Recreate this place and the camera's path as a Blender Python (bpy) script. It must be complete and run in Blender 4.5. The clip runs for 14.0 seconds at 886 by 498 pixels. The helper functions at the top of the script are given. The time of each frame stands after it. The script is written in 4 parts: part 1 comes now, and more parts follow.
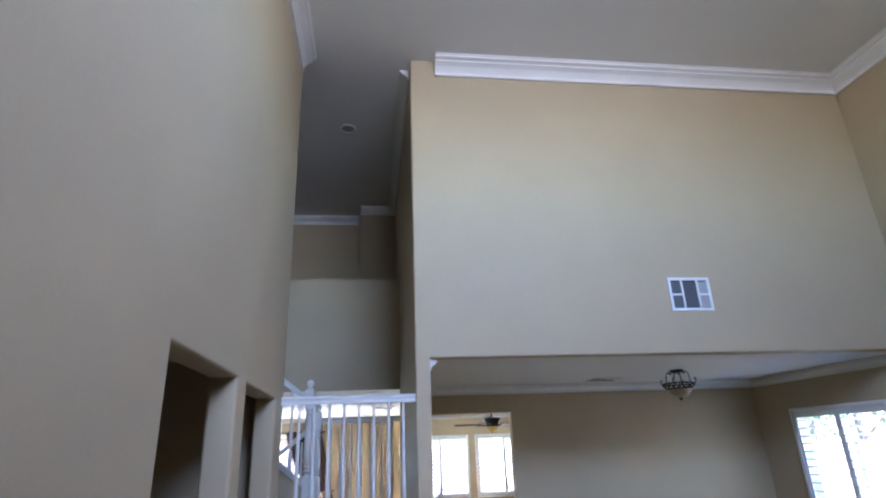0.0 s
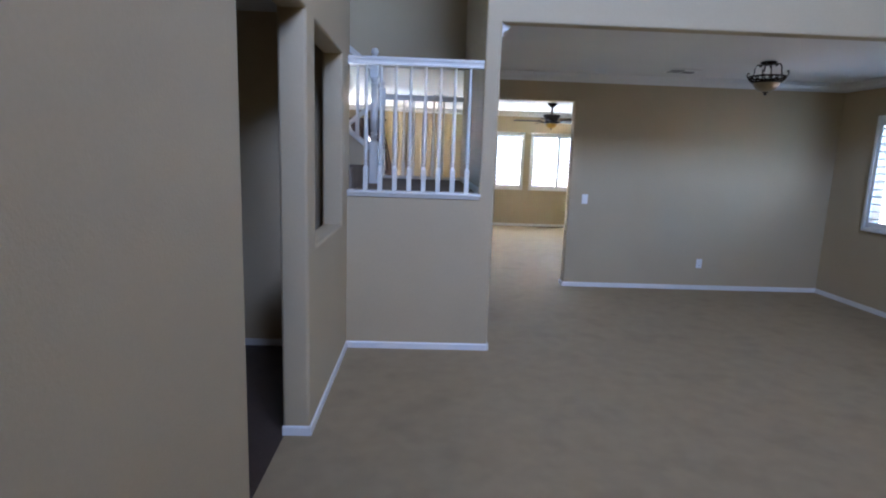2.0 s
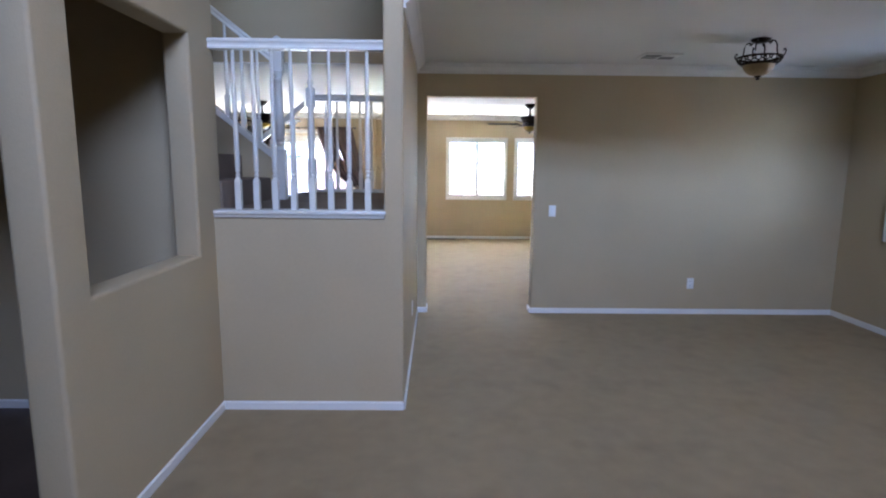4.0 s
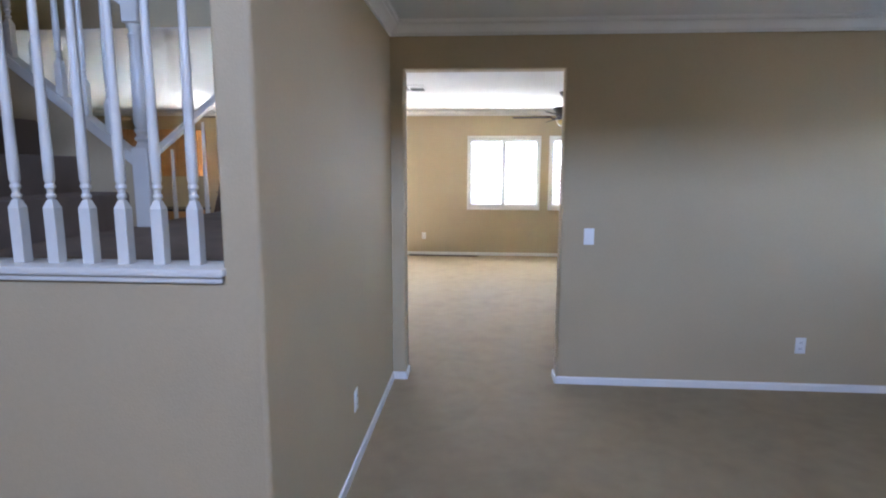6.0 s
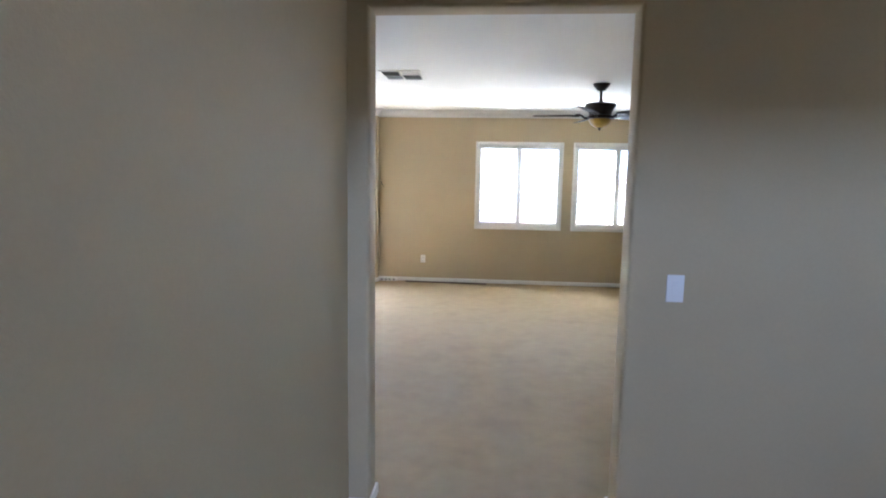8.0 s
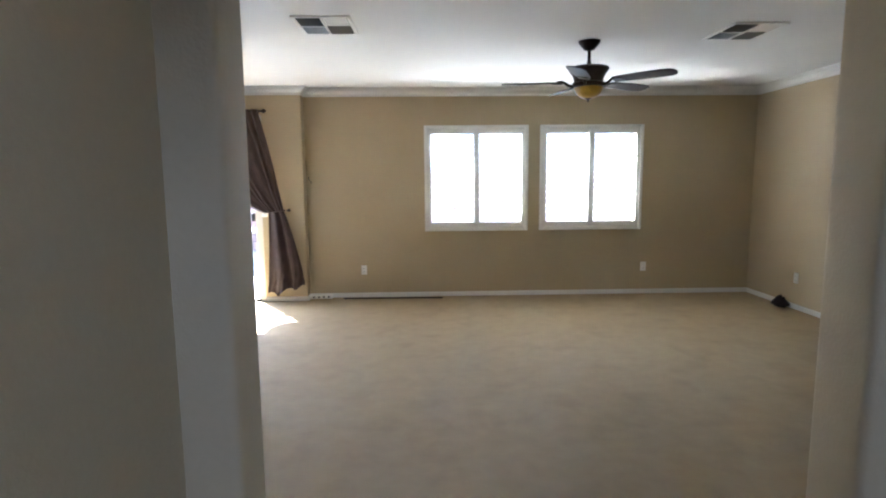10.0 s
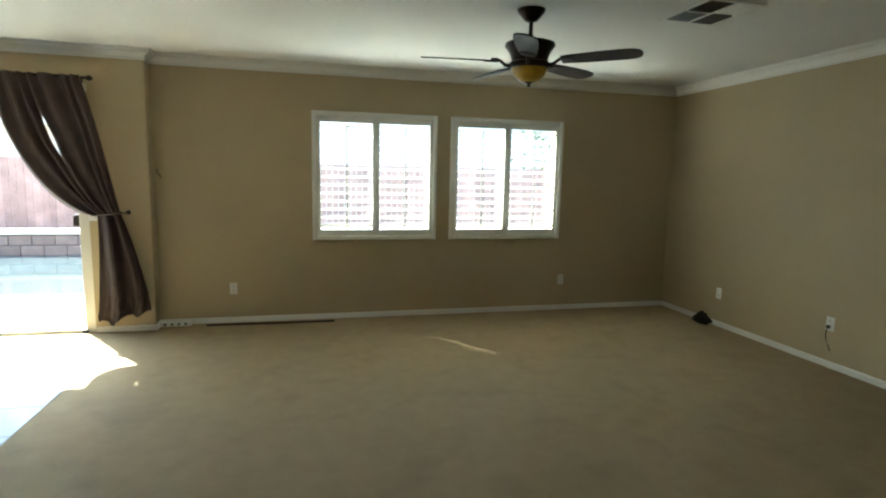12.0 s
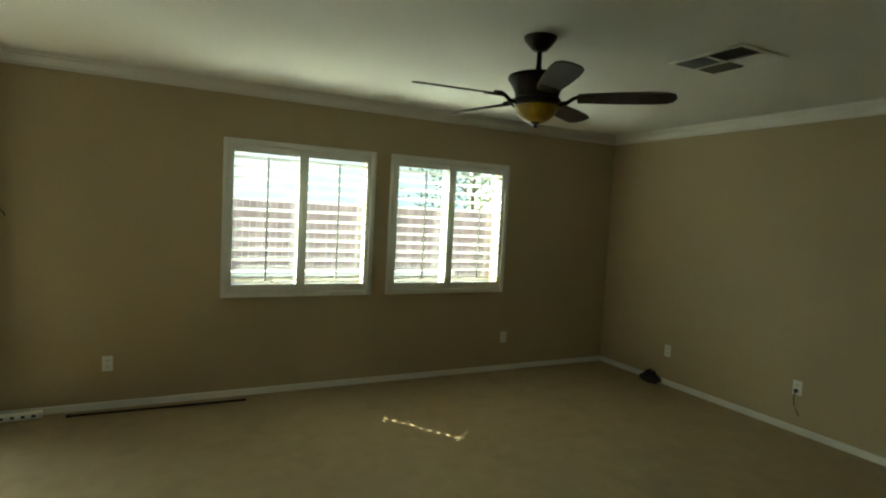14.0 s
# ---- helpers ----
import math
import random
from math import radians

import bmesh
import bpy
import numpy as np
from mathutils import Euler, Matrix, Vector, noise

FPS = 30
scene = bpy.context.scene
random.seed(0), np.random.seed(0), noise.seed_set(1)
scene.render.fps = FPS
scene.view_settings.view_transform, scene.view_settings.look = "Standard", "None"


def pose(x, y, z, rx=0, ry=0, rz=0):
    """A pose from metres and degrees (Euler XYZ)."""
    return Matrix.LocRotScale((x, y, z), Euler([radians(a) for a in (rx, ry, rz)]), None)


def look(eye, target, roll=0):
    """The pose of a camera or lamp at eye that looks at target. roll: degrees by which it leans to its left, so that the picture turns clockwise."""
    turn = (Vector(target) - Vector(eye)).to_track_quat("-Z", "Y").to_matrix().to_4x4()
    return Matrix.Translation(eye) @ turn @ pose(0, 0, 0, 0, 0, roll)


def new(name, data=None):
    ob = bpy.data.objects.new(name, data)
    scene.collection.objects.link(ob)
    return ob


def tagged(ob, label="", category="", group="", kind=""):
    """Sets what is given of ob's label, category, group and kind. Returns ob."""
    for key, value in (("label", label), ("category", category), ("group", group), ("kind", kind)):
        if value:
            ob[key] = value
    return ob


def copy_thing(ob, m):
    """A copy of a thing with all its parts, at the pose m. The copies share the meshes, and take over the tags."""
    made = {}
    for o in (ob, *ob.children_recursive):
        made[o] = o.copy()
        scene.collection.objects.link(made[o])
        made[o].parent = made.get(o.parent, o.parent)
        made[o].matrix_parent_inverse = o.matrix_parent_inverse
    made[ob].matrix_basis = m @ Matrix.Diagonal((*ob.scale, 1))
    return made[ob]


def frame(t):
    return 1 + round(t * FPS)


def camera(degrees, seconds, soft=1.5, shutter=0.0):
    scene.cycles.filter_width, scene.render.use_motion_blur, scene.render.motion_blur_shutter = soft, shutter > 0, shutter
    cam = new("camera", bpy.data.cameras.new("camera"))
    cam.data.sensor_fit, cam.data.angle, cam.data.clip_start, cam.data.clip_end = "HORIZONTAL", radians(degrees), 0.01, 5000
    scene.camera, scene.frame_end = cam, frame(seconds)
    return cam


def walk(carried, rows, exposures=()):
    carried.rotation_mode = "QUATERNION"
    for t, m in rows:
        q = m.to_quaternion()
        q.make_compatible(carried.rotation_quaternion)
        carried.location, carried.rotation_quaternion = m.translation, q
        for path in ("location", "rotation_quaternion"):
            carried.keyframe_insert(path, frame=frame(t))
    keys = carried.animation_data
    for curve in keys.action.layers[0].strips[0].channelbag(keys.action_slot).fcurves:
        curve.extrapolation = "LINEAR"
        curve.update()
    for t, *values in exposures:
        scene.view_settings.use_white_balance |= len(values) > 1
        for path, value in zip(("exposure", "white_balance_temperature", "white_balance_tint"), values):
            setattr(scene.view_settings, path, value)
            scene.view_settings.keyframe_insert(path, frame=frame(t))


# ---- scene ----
# ---- camera ----
cam = camera(77.7, 14.0, soft=2.1)
PATH = [
    (0, (0.083, -1.155, 2.016), (0.336, 0.71, 2.692), -2.2),
    (0.5, (0.076, -1.161, 1.97), (0.157, 0.784, 2.431), -2.1),
    (1, (0.067, -1.129, 1.89), (0.126, 0.864, 2.053), -2.9),
    (1.5, (0.061, -1.119, 1.785), (0.111, 0.877, 1.663), -0.2),
    (1.6, (0.051, -1.104, 1.773), (0.107, 0.883, 1.55), 0.3),
    (2, (0.001, -1.01, 1.687), (0.071, 0.96, 1.347), 2.0),
    (2.5, (0.103, -0.891, 1.684), (0.218, 1.08, 1.365), -2.5),
    (2.7, (0.219, -0.837, 1.669), (0.334, 1.146, 1.431), -2.0),
    (4.8, (0.97, 0.798, 1.696), (0.968, 2.77, 1.358), 1.0),
    (5, (1.001, 1.001, 1.702), (0.994, 2.982, 1.431), 0.2),
    (5.5, (1.15, 1.464, 1.671), (1.151, 3.444, 1.387), -0.4),
    (6, (1.27, 1.931, 1.689), (1.133, 3.904, 1.394), 0.2),
    (6.5, (1.295, 2.345, 1.669), (1.149, 4.318, 1.374), -1.5),
    (7, (1.346, 2.768, 1.673), (1.199, 4.749, 1.439), 0.1),
    (7.5, (1.334, 3.182, 1.658), (1.145, 5.16, 1.431), 1.9),
    (7.7, (1.303, 3.351, 1.643), (1.114, 5.329, 1.41), 1.3),
    (9.8, (1.033, 5.009, 1.615), (1.071, 6.991, 1.351), 0.7),
    (10, (1.042, 5.149, 1.583), (1.093, 7.132, 1.328), -0.5),
    (10.5, (1.042, 5.532, 1.637), (1.11, 7.515, 1.381), 1.7),
    (11, (0.939, 5.85, 1.645), (1.222, 7.814, 1.393), 2.5),
    (11.5, (0.909, 6.104, 1.669), (1.34, 8.042, 1.426), -2.3),
    (12, (0.952, 6.35, 1.611), (1.426, 8.275, 1.346), 1.2),
    (12.5, (0.96, 6.604, 1.61), (1.439, 8.528, 1.345), 1.1),
    (13, (0.863, 6.882, 1.603), (1.403, 8.794, 1.378), 1.4),
    (13.5, (0.748, 7.136, 1.609), (1.389, 9.023, 1.433), 0.9),
    (14, (0.551, 7.397, 1.716), (1.458, 9.175, 1.586), 3.0),
]

EXPOSURES = [(0.0, 4.85, 5160, 18), (1.3, 4.88, 5080, 18), (2.0, 4.82, 5130, 17), (5.0, 5.02, 5330, 18), (6.8, 5.07, 5290, 18), (7.5, 4.94, 5250, 16), (10.0, 4.22, 5370, 15), (10.5, 4.0, 5330, 14), (11.0, 3.72, 5280, 8), (11.5, 3.48, 5600, 1), (12.5, 3.19, 6250, -8), (14.0, 2.62, 6850, -17)]
walk(cam, [(t, look(eye, target, roll)) for t, eye, target, roll in PATH], EXPOSURES)

# ---- world and light ----
SUN_TO = Vector((0.565, -0.825, -1.07)).normalized()
world = bpy.data.worlds.new("sky_world")
scene.world = world
world.use_nodes = True
wn = world.node_tree
sky = wn.nodes.new("ShaderNodeTexSky")
sky.sky_type = "NISHITA"
sky.sun_disc = False
sky.sun_elevation = math.asin(-SUN_TO.z)
sky.sun_rotation = math.atan2(-SUN_TO.x, -SUN_TO.y)
wn.links.new(sky.outputs[0], wn.nodes["Background"].inputs[0])
wn.nodes["Background"].inputs[1].default_value = 0.15
sun = new("sun", bpy.data.lights.new("sun", "SUN"))
sun.data.energy, sun.data.angle, sun.data.color = 5.0, radians(0.55), (1.0, 0.95, 0.86)
sun.rotation_mode = "QUATERNION"
sun.rotation_quaternion = SUN_TO.to_track_quat("-Z", "Y")


def window_light(name, place, turn, wide, high, watts, colour=(0.86, 0.93, 1.0)):
    """Daylight that enters by a window opening."""
    ob = new(name, bpy.data.lights.new(name, "AREA"))
    ob.data.shape, ob.data.size, ob.data.size_y = "RECTANGLE", wide, high
    ob.data.energy, ob.data.color, ob.data.spread = watts, colour, radians(110)
    ob.matrix_world = pose(*place, *turn)
    return ob


SKYBLUE = (0.665, 0.75, 1.0)
window_light("front_upper_window_light", (1.8, -2.18, 5.02), (59, 0, 10), 2.3, 1.15, 3.45, SKYBLUE)


# ---- materials ----
def material(name, colour, rough=0.6, metal=0.0, vary=0.08, scale=3.0, grain=120.0, bump=0.0, bump_scale=200.0, tint=None, island=0.0, spec=0.5, stain=0.0):
    """A surface whose colour varies broadly and finely, with fine relief."""
    m = bpy.data.materials.new(name)
    m.use_nodes = True
    nt = m.node_tree
    b = nt.nodes["Principled BSDF"]
    b.inputs["Roughness"].default_value, b.inputs["Metallic"].default_value = rough, metal
    b.inputs["Specular IOR Level"].default_value = spec
    tc = nt.nodes.new("ShaderNodeTexCoord")
    geo = nt.nodes.new("ShaderNodeNewGeometry")
    n1, n2 = nt.nodes.new("ShaderNodeTexNoise"), nt.nodes.new("ShaderNodeTexNoise")
    n1.inputs["Scale"].default_value, n1.inputs["Detail"].default_value = scale, 5
    n2.inputs["Scale"].default_value, n2.inputs["Detail"].default_value = grain, 3
    for n in (n1, n2):
        nt.links.new(geo.outputs["Position"], n.inputs["Vector"])
    add = nt.nodes.new("ShaderNodeMath")
    add.operation = "MULTIPLY_ADD"
    nt.links.new(n2.outputs[0], add.inputs[0])
    add.inputs[1].default_value = 0.5
    nt.links.new(n1.outputs[0], add.inputs[2])
    ramp = nt.nodes.new("ShaderNodeValToRGB")
    nt.links.new(add.outputs[0], ramp.inputs[0])
    lo = [c * (1 - vary) for c in colour] if tint is None else tint
    hi = [min(1, c * (1 + vary)) for c in colour]
    ramp.color_ramp.elements[0].position, ramp.color_ramp.elements[1].position = 0.5, 1.0
    ramp.color_ramp.elements[0].color, ramp.color_ramp.elements[1].color = (*lo, 1), (*hi, 1)
    out = ramp.outputs[0]
    if stain:
        n4 = nt.nodes.new("ShaderNodeTexNoise")
        n4.inputs["Scale"].default_value, n4.inputs["Detail"].default_value, n4.inputs["Distortion"].default_value = 3.1, 9, 0.2
        nt.links.new(geo.outputs["Position"], n4.inputs["Vector"])
        mr4 = nt.nodes.new("ShaderNodeMapRange")
        mr4.inputs[1].default_value, mr4.inputs[2].default_value = 0.52, 0.72
        mr4.inputs[3].default_value, mr4.inputs[4].default_value = 1.0, 1.0 - stain
        nt.links.new(n4.outputs[0], mr4.inputs[0])
        mul = nt.nodes.new("ShaderNodeVectorMath")
        mul.operation = "SCALE"
        nt.links.new(out, mul.inputs[0])
        nt.links.new(mr4.outputs[0], mul.inputs["Scale"])
        out = mul.outputs[0]
    if island:
        info = nt.nodes.new("ShaderNodeObjectInfo")
        hsv = nt.nodes.new("ShaderNodeHueSaturation")
        mr = nt.nodes.new("ShaderNodeMapRange")
        mr.inputs[3].default_value, mr.inputs[4].default_value = 1 - island, 1 + island
        nt.links.new(info.outputs["Random"], mr.inputs[0])
        nt.links.new(mr.outputs[0], hsv.inputs["Value"])
        nt.links.new(out, hsv.inputs["Color"])
        out = hsv.outputs[0]
    nt.links.new(out, b.inputs["Base Color"])
    if bump:
        n3 = nt.nodes.new("ShaderNodeTexNoise")
        n3.inputs["Scale"].default_value, n3.inputs["Detail"].default_value = bump_scale, 2
        nt.links.new(geo.outputs["Position"], n3.inputs["Vector"])
        bp = nt.nodes.new("ShaderNodeBump")
        bp.inputs["Strength"].default_value, bp.inputs["Distance"].default_value = bump, 0.004
        nt.links.new(n3.outputs[0], bp.inputs["Height"])
        nt.links.new(bp.outputs[0], b.inputs["Normal"])
    return m


PAINT = material("tan_wall_paint", (0.466, 0.376, 0.232), 0.62, vary=0.04, scale=1.3, grain=60, bump=0.25, bump_scale=130, spec=0.3)
CEIL = material("white_ceiling_paint", (0.74, 0.73, 0.70), 0.8, vary=0.03, scale=1.0, bump=0.35, bump_scale=110, spec=0.2)
TRIM = material("white_trim_paint", (0.78, 0.77, 0.73), 0.38, vary=0.03, scale=4, bump=0.05, bump_scale=60)
RAIL = material("white_gloss_rail_paint", (0.70, 0.68, 0.61), 0.3, vary=0.04, scale=6)
CARPET = material("beige_carpet", (0.37, 0.284, 0.163), 0.7, vary=0.07, scale=8.0, grain=240, stain=0.13, bump=1.0, bump_scale=520, spec=0.2)
HALLFLOOR = material("dark_brown_wood_floor", (0.055, 0.036, 0.027), 0.45, vary=0.3, scale=3, grain=40)
STAIR_CARPET = material("taupe_stair_carpet", (0.25, 0.195, 0.145), 0.95, vary=0.16, scale=5, grain=420, bump=0.9, bump_scale=420, spec=0.05)
TILE = material("pale_floor_tile", (0.205, 0.235, 0.27), 0.36, vary=0.08, scale=2.2, grain=30, island=0.03, spec=0.3)
GROUT = material("grey_grout", (0.20, 0.228, 0.262), 0.45, vary=0.06, spec=0.3)
PLASTIC = material("white_plate_plastic", (0.82, 0.81, 0.77), 0.35, vary=0.02)
DARK = material("dark_slot", (0.02, 0.02, 0.02), 0.6, vary=0.1)
BRONZE = material("oil_rubbed_bronze", (0.024, 0.016, 0.012), 0.36, 0.6, vary=0.4, scale=14, grain=90)
BLADE = material("dark_walnut_blade", (0.024, 0.014, 0.011), 0.55, vary=0.35, scale=7, grain=60)
CURTAIN = material("brown_satin_curtain", (0.074, 0.046, 0.037), 0.6, vary=0.25, scale=9, grain=220, bump=0.2, bump_scale=260)
VINYL = material("cream_vinyl_frame", (0.73, 0.70, 0.62), 0.4, vary=0.04)
# grey for white vent slats: their shade is put into the colour
VENTSLAT = material("shadowed_vent_slat", (0.23, 0.23, 0.225), 0.5, vary=0.08)
GRILLE = material("grille_grey_slat", (0.30, 0.31, 0.32), 0.5, vary=0.06)
OAK = material("honey_oak", (0.42, 0.20, 0.06), 0.4, vary=0.25, scale=4, grain=40)
STONE = material("dark_counter", (0.05, 0.045, 0.04), 0.25, vary=0.3, scale=12)
CONCRETE = material("pale_patio_concrete", (0.50, 0.47, 0.43), 0.85, vary=0.12, scale=1.2, grain=40, bump=0.3, bump_scale=60)
SOIL = material("garden_ground", (0.36, 0.31, 0.25), 0.95, vary=0.3, scale=0.6, grain=12, bump=0.6, bump_scale=20)
FENCE = material("red_brown_fence", (0.33, 0.215, 0.19), 0.8, vary=0.25, scale=3, grain=40, island=0.18)
BLOCK = material("pool_block", (0.20, 0.150, 0.138), 0.85, vary=0.2, scale=4, grain=30, island=0.15)
WATER = material("pool_water", (0.060, 0.078, 0.082), 0.07, vary=0.2, scale=0.8, bump=0.12, bump_scale=6)
WHITESTUCCO = material("white_stucco", (0.72, 0.72, 0.71), 0.9, vary=0.08, scale=1.5, grain=50, bump=0.3, bump_scale=70)
STUCCO = material("house_stucco", (0.52, 0.46, 0.38), 0.9, vary=0.06, bump=0.3, bump_scale=40)
ROOF = material("roof_tile", (0.24, 0.13, 0.09), 0.8, vary=0.2, scale=3)
BARK = material("bark", (0.12, 0.085, 0.06), 0.9, vary=0.3, scale=9, bump=0.8, bump_scale=30)
LEAF = material("green_leaf", (0.11, 0.15, 0.06), 0.6, vary=0.45, scale=4, grain=12)
BLACKCLOTH = material("black_cloth", (0.022, 0.016, 0.016), 0.9, vary=0.3, scale=20)
CORD = material("black_cord", (0.02, 0.02, 0.02), 0.5, vary=0.2)


def glass(name, colour, rough=0.0):
    m = bpy.data.materials.new(name)
    m.use_nodes = True
    nt = m.node_tree
    b = nt.nodes["Principled BSDF"]
    b.inputs["Base Color"].default_value = (*colour, 1)
    b.inputs["Roughness"].default_value = rough
    b.inputs["Transmission Weight"].default_value = 1.0
    b.inputs["IOR"].default_value = 1.45
    return m


GLASS = glass("window_glass", (0.86, 0.95, 0.98))


def filmed_glass(name, colour, film_share):
    """Glass under a thin, uneven film of pale blue translucent colour."""
    m = glass(name, colour)
    nt = m.node_tree
    film = nt.nodes.new("ShaderNodeBsdfTranslucent")
    film.inputs["Color"].default_value = (0.72, 0.86, 0.95, 1)
    film_noise = nt.nodes.new("ShaderNodeTexNoise")
    film_noise.inputs["Scale"].default_value, film_noise.inputs["Detail"].default_value = 2.6, 6
    amount = nt.nodes.new("ShaderNodeMapRange")
    amount.inputs[1].default_value, amount.inputs[2].default_value = 0.3, 0.7
    amount.inputs[3].default_value, amount.inputs[4].default_value = film_share * 0.6, film_share * 1.4
    nt.links.new(film_noise.outputs[0], amount.inputs[0])
    mix = nt.nodes.new("ShaderNodeMixShader")
    nt.links.new(amount.outputs[0], mix.inputs[0])
    nt.links.new(nt.nodes["Principled BSDF"].outputs[0], mix.inputs[1])
    nt.links.new(film.outputs[0], mix.inputs[2])
    nt.links.new(mix.outputs[0], nt.nodes["Material Output"].inputs[0])
    return m


FILMED = filmed_glass("filmed_door_glass", (0.86, 0.95, 0.98), 0.003)
AMBER = material("amber_scavo_glass", (0.40, 0.25, 0.02), 0.3, vary=0.35, scale=14, grain=40)
CREAMGLASS = material("cream_alabaster_glass", (0.33, 0.25, 0.13), 0.3, vary=0.2, scale=12, grain=40)


# ---- mesh helpers ----
def box(bm, x0, y0, z0, x1, y1, z1, bevel=0.0, segments=1):
    vs = [bm.verts.new((x, y, z)) for x in (x0, x1) for y in (y0, y1) for z in (z0, z1)]
    fs = [bm.faces.new([vs[i] for i in q]) for q in ((0, 1, 3, 2), (4, 6, 7, 5), (0, 4, 5, 1), (2, 3, 7, 6), (0, 2, 6, 4), (1, 5, 7, 3))]
    if bevel:
        es = list({e for f in fs for e in f.edges})
        bmesh.ops.bevel(bm, geom=es, offset=bevel, segments=segments, affect="EDGES", profile=0.5)
    return bm


def cube(*a, **k):
    return box(bmesh.new(), *a, **k)


def lathe(bm, profile, segs=16, at=(0, 0, 0)):
    """A turned body: profile is (radius, height), bottom to top."""
    rings = []
    for r, z in profile:
        if r < 1e-5:
            rings.append([bm.verts.new((at[0], at[1], at[2] + z))])
        else:
            rings.append([bm.verts.new((at[0] + r * math.cos(2 * math.pi * i / segs), at[1] + r * math.sin(2 * math.pi * i / segs), at[2] + z)) for i in range(segs)])
    for a, b in zip(rings, rings[1:]):
        for i in range(segs):
            j = (i + 1) % segs
            q = [a[i % len(a)], a[j % len(a)], b[j % len(b)], b[i % len(b)]]
            q = list(dict.fromkeys(q))
            if len(q) > 2:
                bm.faces.new(q)
    for ring, flip in ((rings[0], True), (rings[-1], False)):
        if len(ring) > 2:
            bm.faces.new(ring[::-1] if flip else ring)
    return bm


def tube(bm, pts, r, segs=8):
    """A round bar along points; r is one radius or one for each point."""
    pts = [Vector(p) for p in pts]
    rs = r if isinstance(r, (list, tuple)) else [r] * len(pts)
    rings = []
    for i, p in enumerate(pts):
        d = (pts[min(i + 1, len(pts) - 1)] - pts[max(i - 1, 0)]).normalized()
        side = d.cross(Vector((0, 0, 1)) if abs(d.z) < 0.95 else Vector((1, 0, 0))).normalized()
        up = side.cross(d)
        rings.append([bm.verts.new(p + rs[i] * (math.cos(2 * math.pi * k / segs) * side + math.sin(2 * math.pi * k / segs) * up)) for k in range(segs)])
    for a, b in zip(rings, rings[1:]):
        for k in range(segs):
            bm.faces.new((a[k], a[(k + 1) % segs], b[(k + 1) % segs], b[k]))
    bm.faces.new(rings[0][::-1])
    bm.faces.new(rings[-1])
    return bm


def sweep(bm, section, a, b, inward, miter_a=0.0, miter_b=0.0):
    """A moulding from a to b: section points are (out, up); the ends are mitred by out * miter along the run."""
    a, b, inward = Vector(a), Vector(b), Vector(inward)
    run = (b - a).normalized()
    ra = [bm.verts.new(a + inward * o + Vector((0, 0, u)) + run * o * miter_a) for o, u in section]
    rb = [bm.verts.new(b + inward * o + Vector((0, 0, u)) - run * o * miter_b) for o, u in section]
    n = len(section)
    for i in range(n):
        j = (i + 1) % n
        bm.faces.new((ra[i], ra[j], rb[j], rb[i]))
    bm.faces.new(ra[::-1])
    bm.faces.new(rb)
    return bm


def finish(bm, smooth=40):
    bmesh.ops.recalc_face_normals(bm, faces=bm.faces)
    for f in bm.faces:
        f.smooth = True
    for e in bm.edges:
        if len(e.link_faces) == 2 and e.calc_face_angle(0) > radians(smooth):
            e.smooth = False


def mesh_of(name, bm, mat, smooth=40):
    finish(bm, smooth)
    me = bpy.data.meshes.new(name)
    bm.to_mesh(me)
    bm.free()
    me.materials.append(mat)
    return me


def part(name, bm, mat, parent, label="", place=None, smooth=40):
    """One mesh object under a thing or a part, from a bmesh or a mesh."""
    me = bm if isinstance(bm, bpy.types.Mesh) else mesh_of(name, bm, mat, smooth)
    ob = new(name, me)
    ob.parent = parent
    if place is not None:
        ob.matrix_local = place
    return tagged(ob, label)


def thing(name, label, category, place=None, group="", kind=""):
    ob = new(name)
    ob.empty_display_size = 0.1
    if place is not None:
        ob.matrix_basis = place
    return tagged(ob, label, category, group, kind)


def structure(name, bm, mat, label, category, smooth=40):
    return tagged(new(name, mesh_of(name, bm, mat, smooth)), label, category, kind="structure")


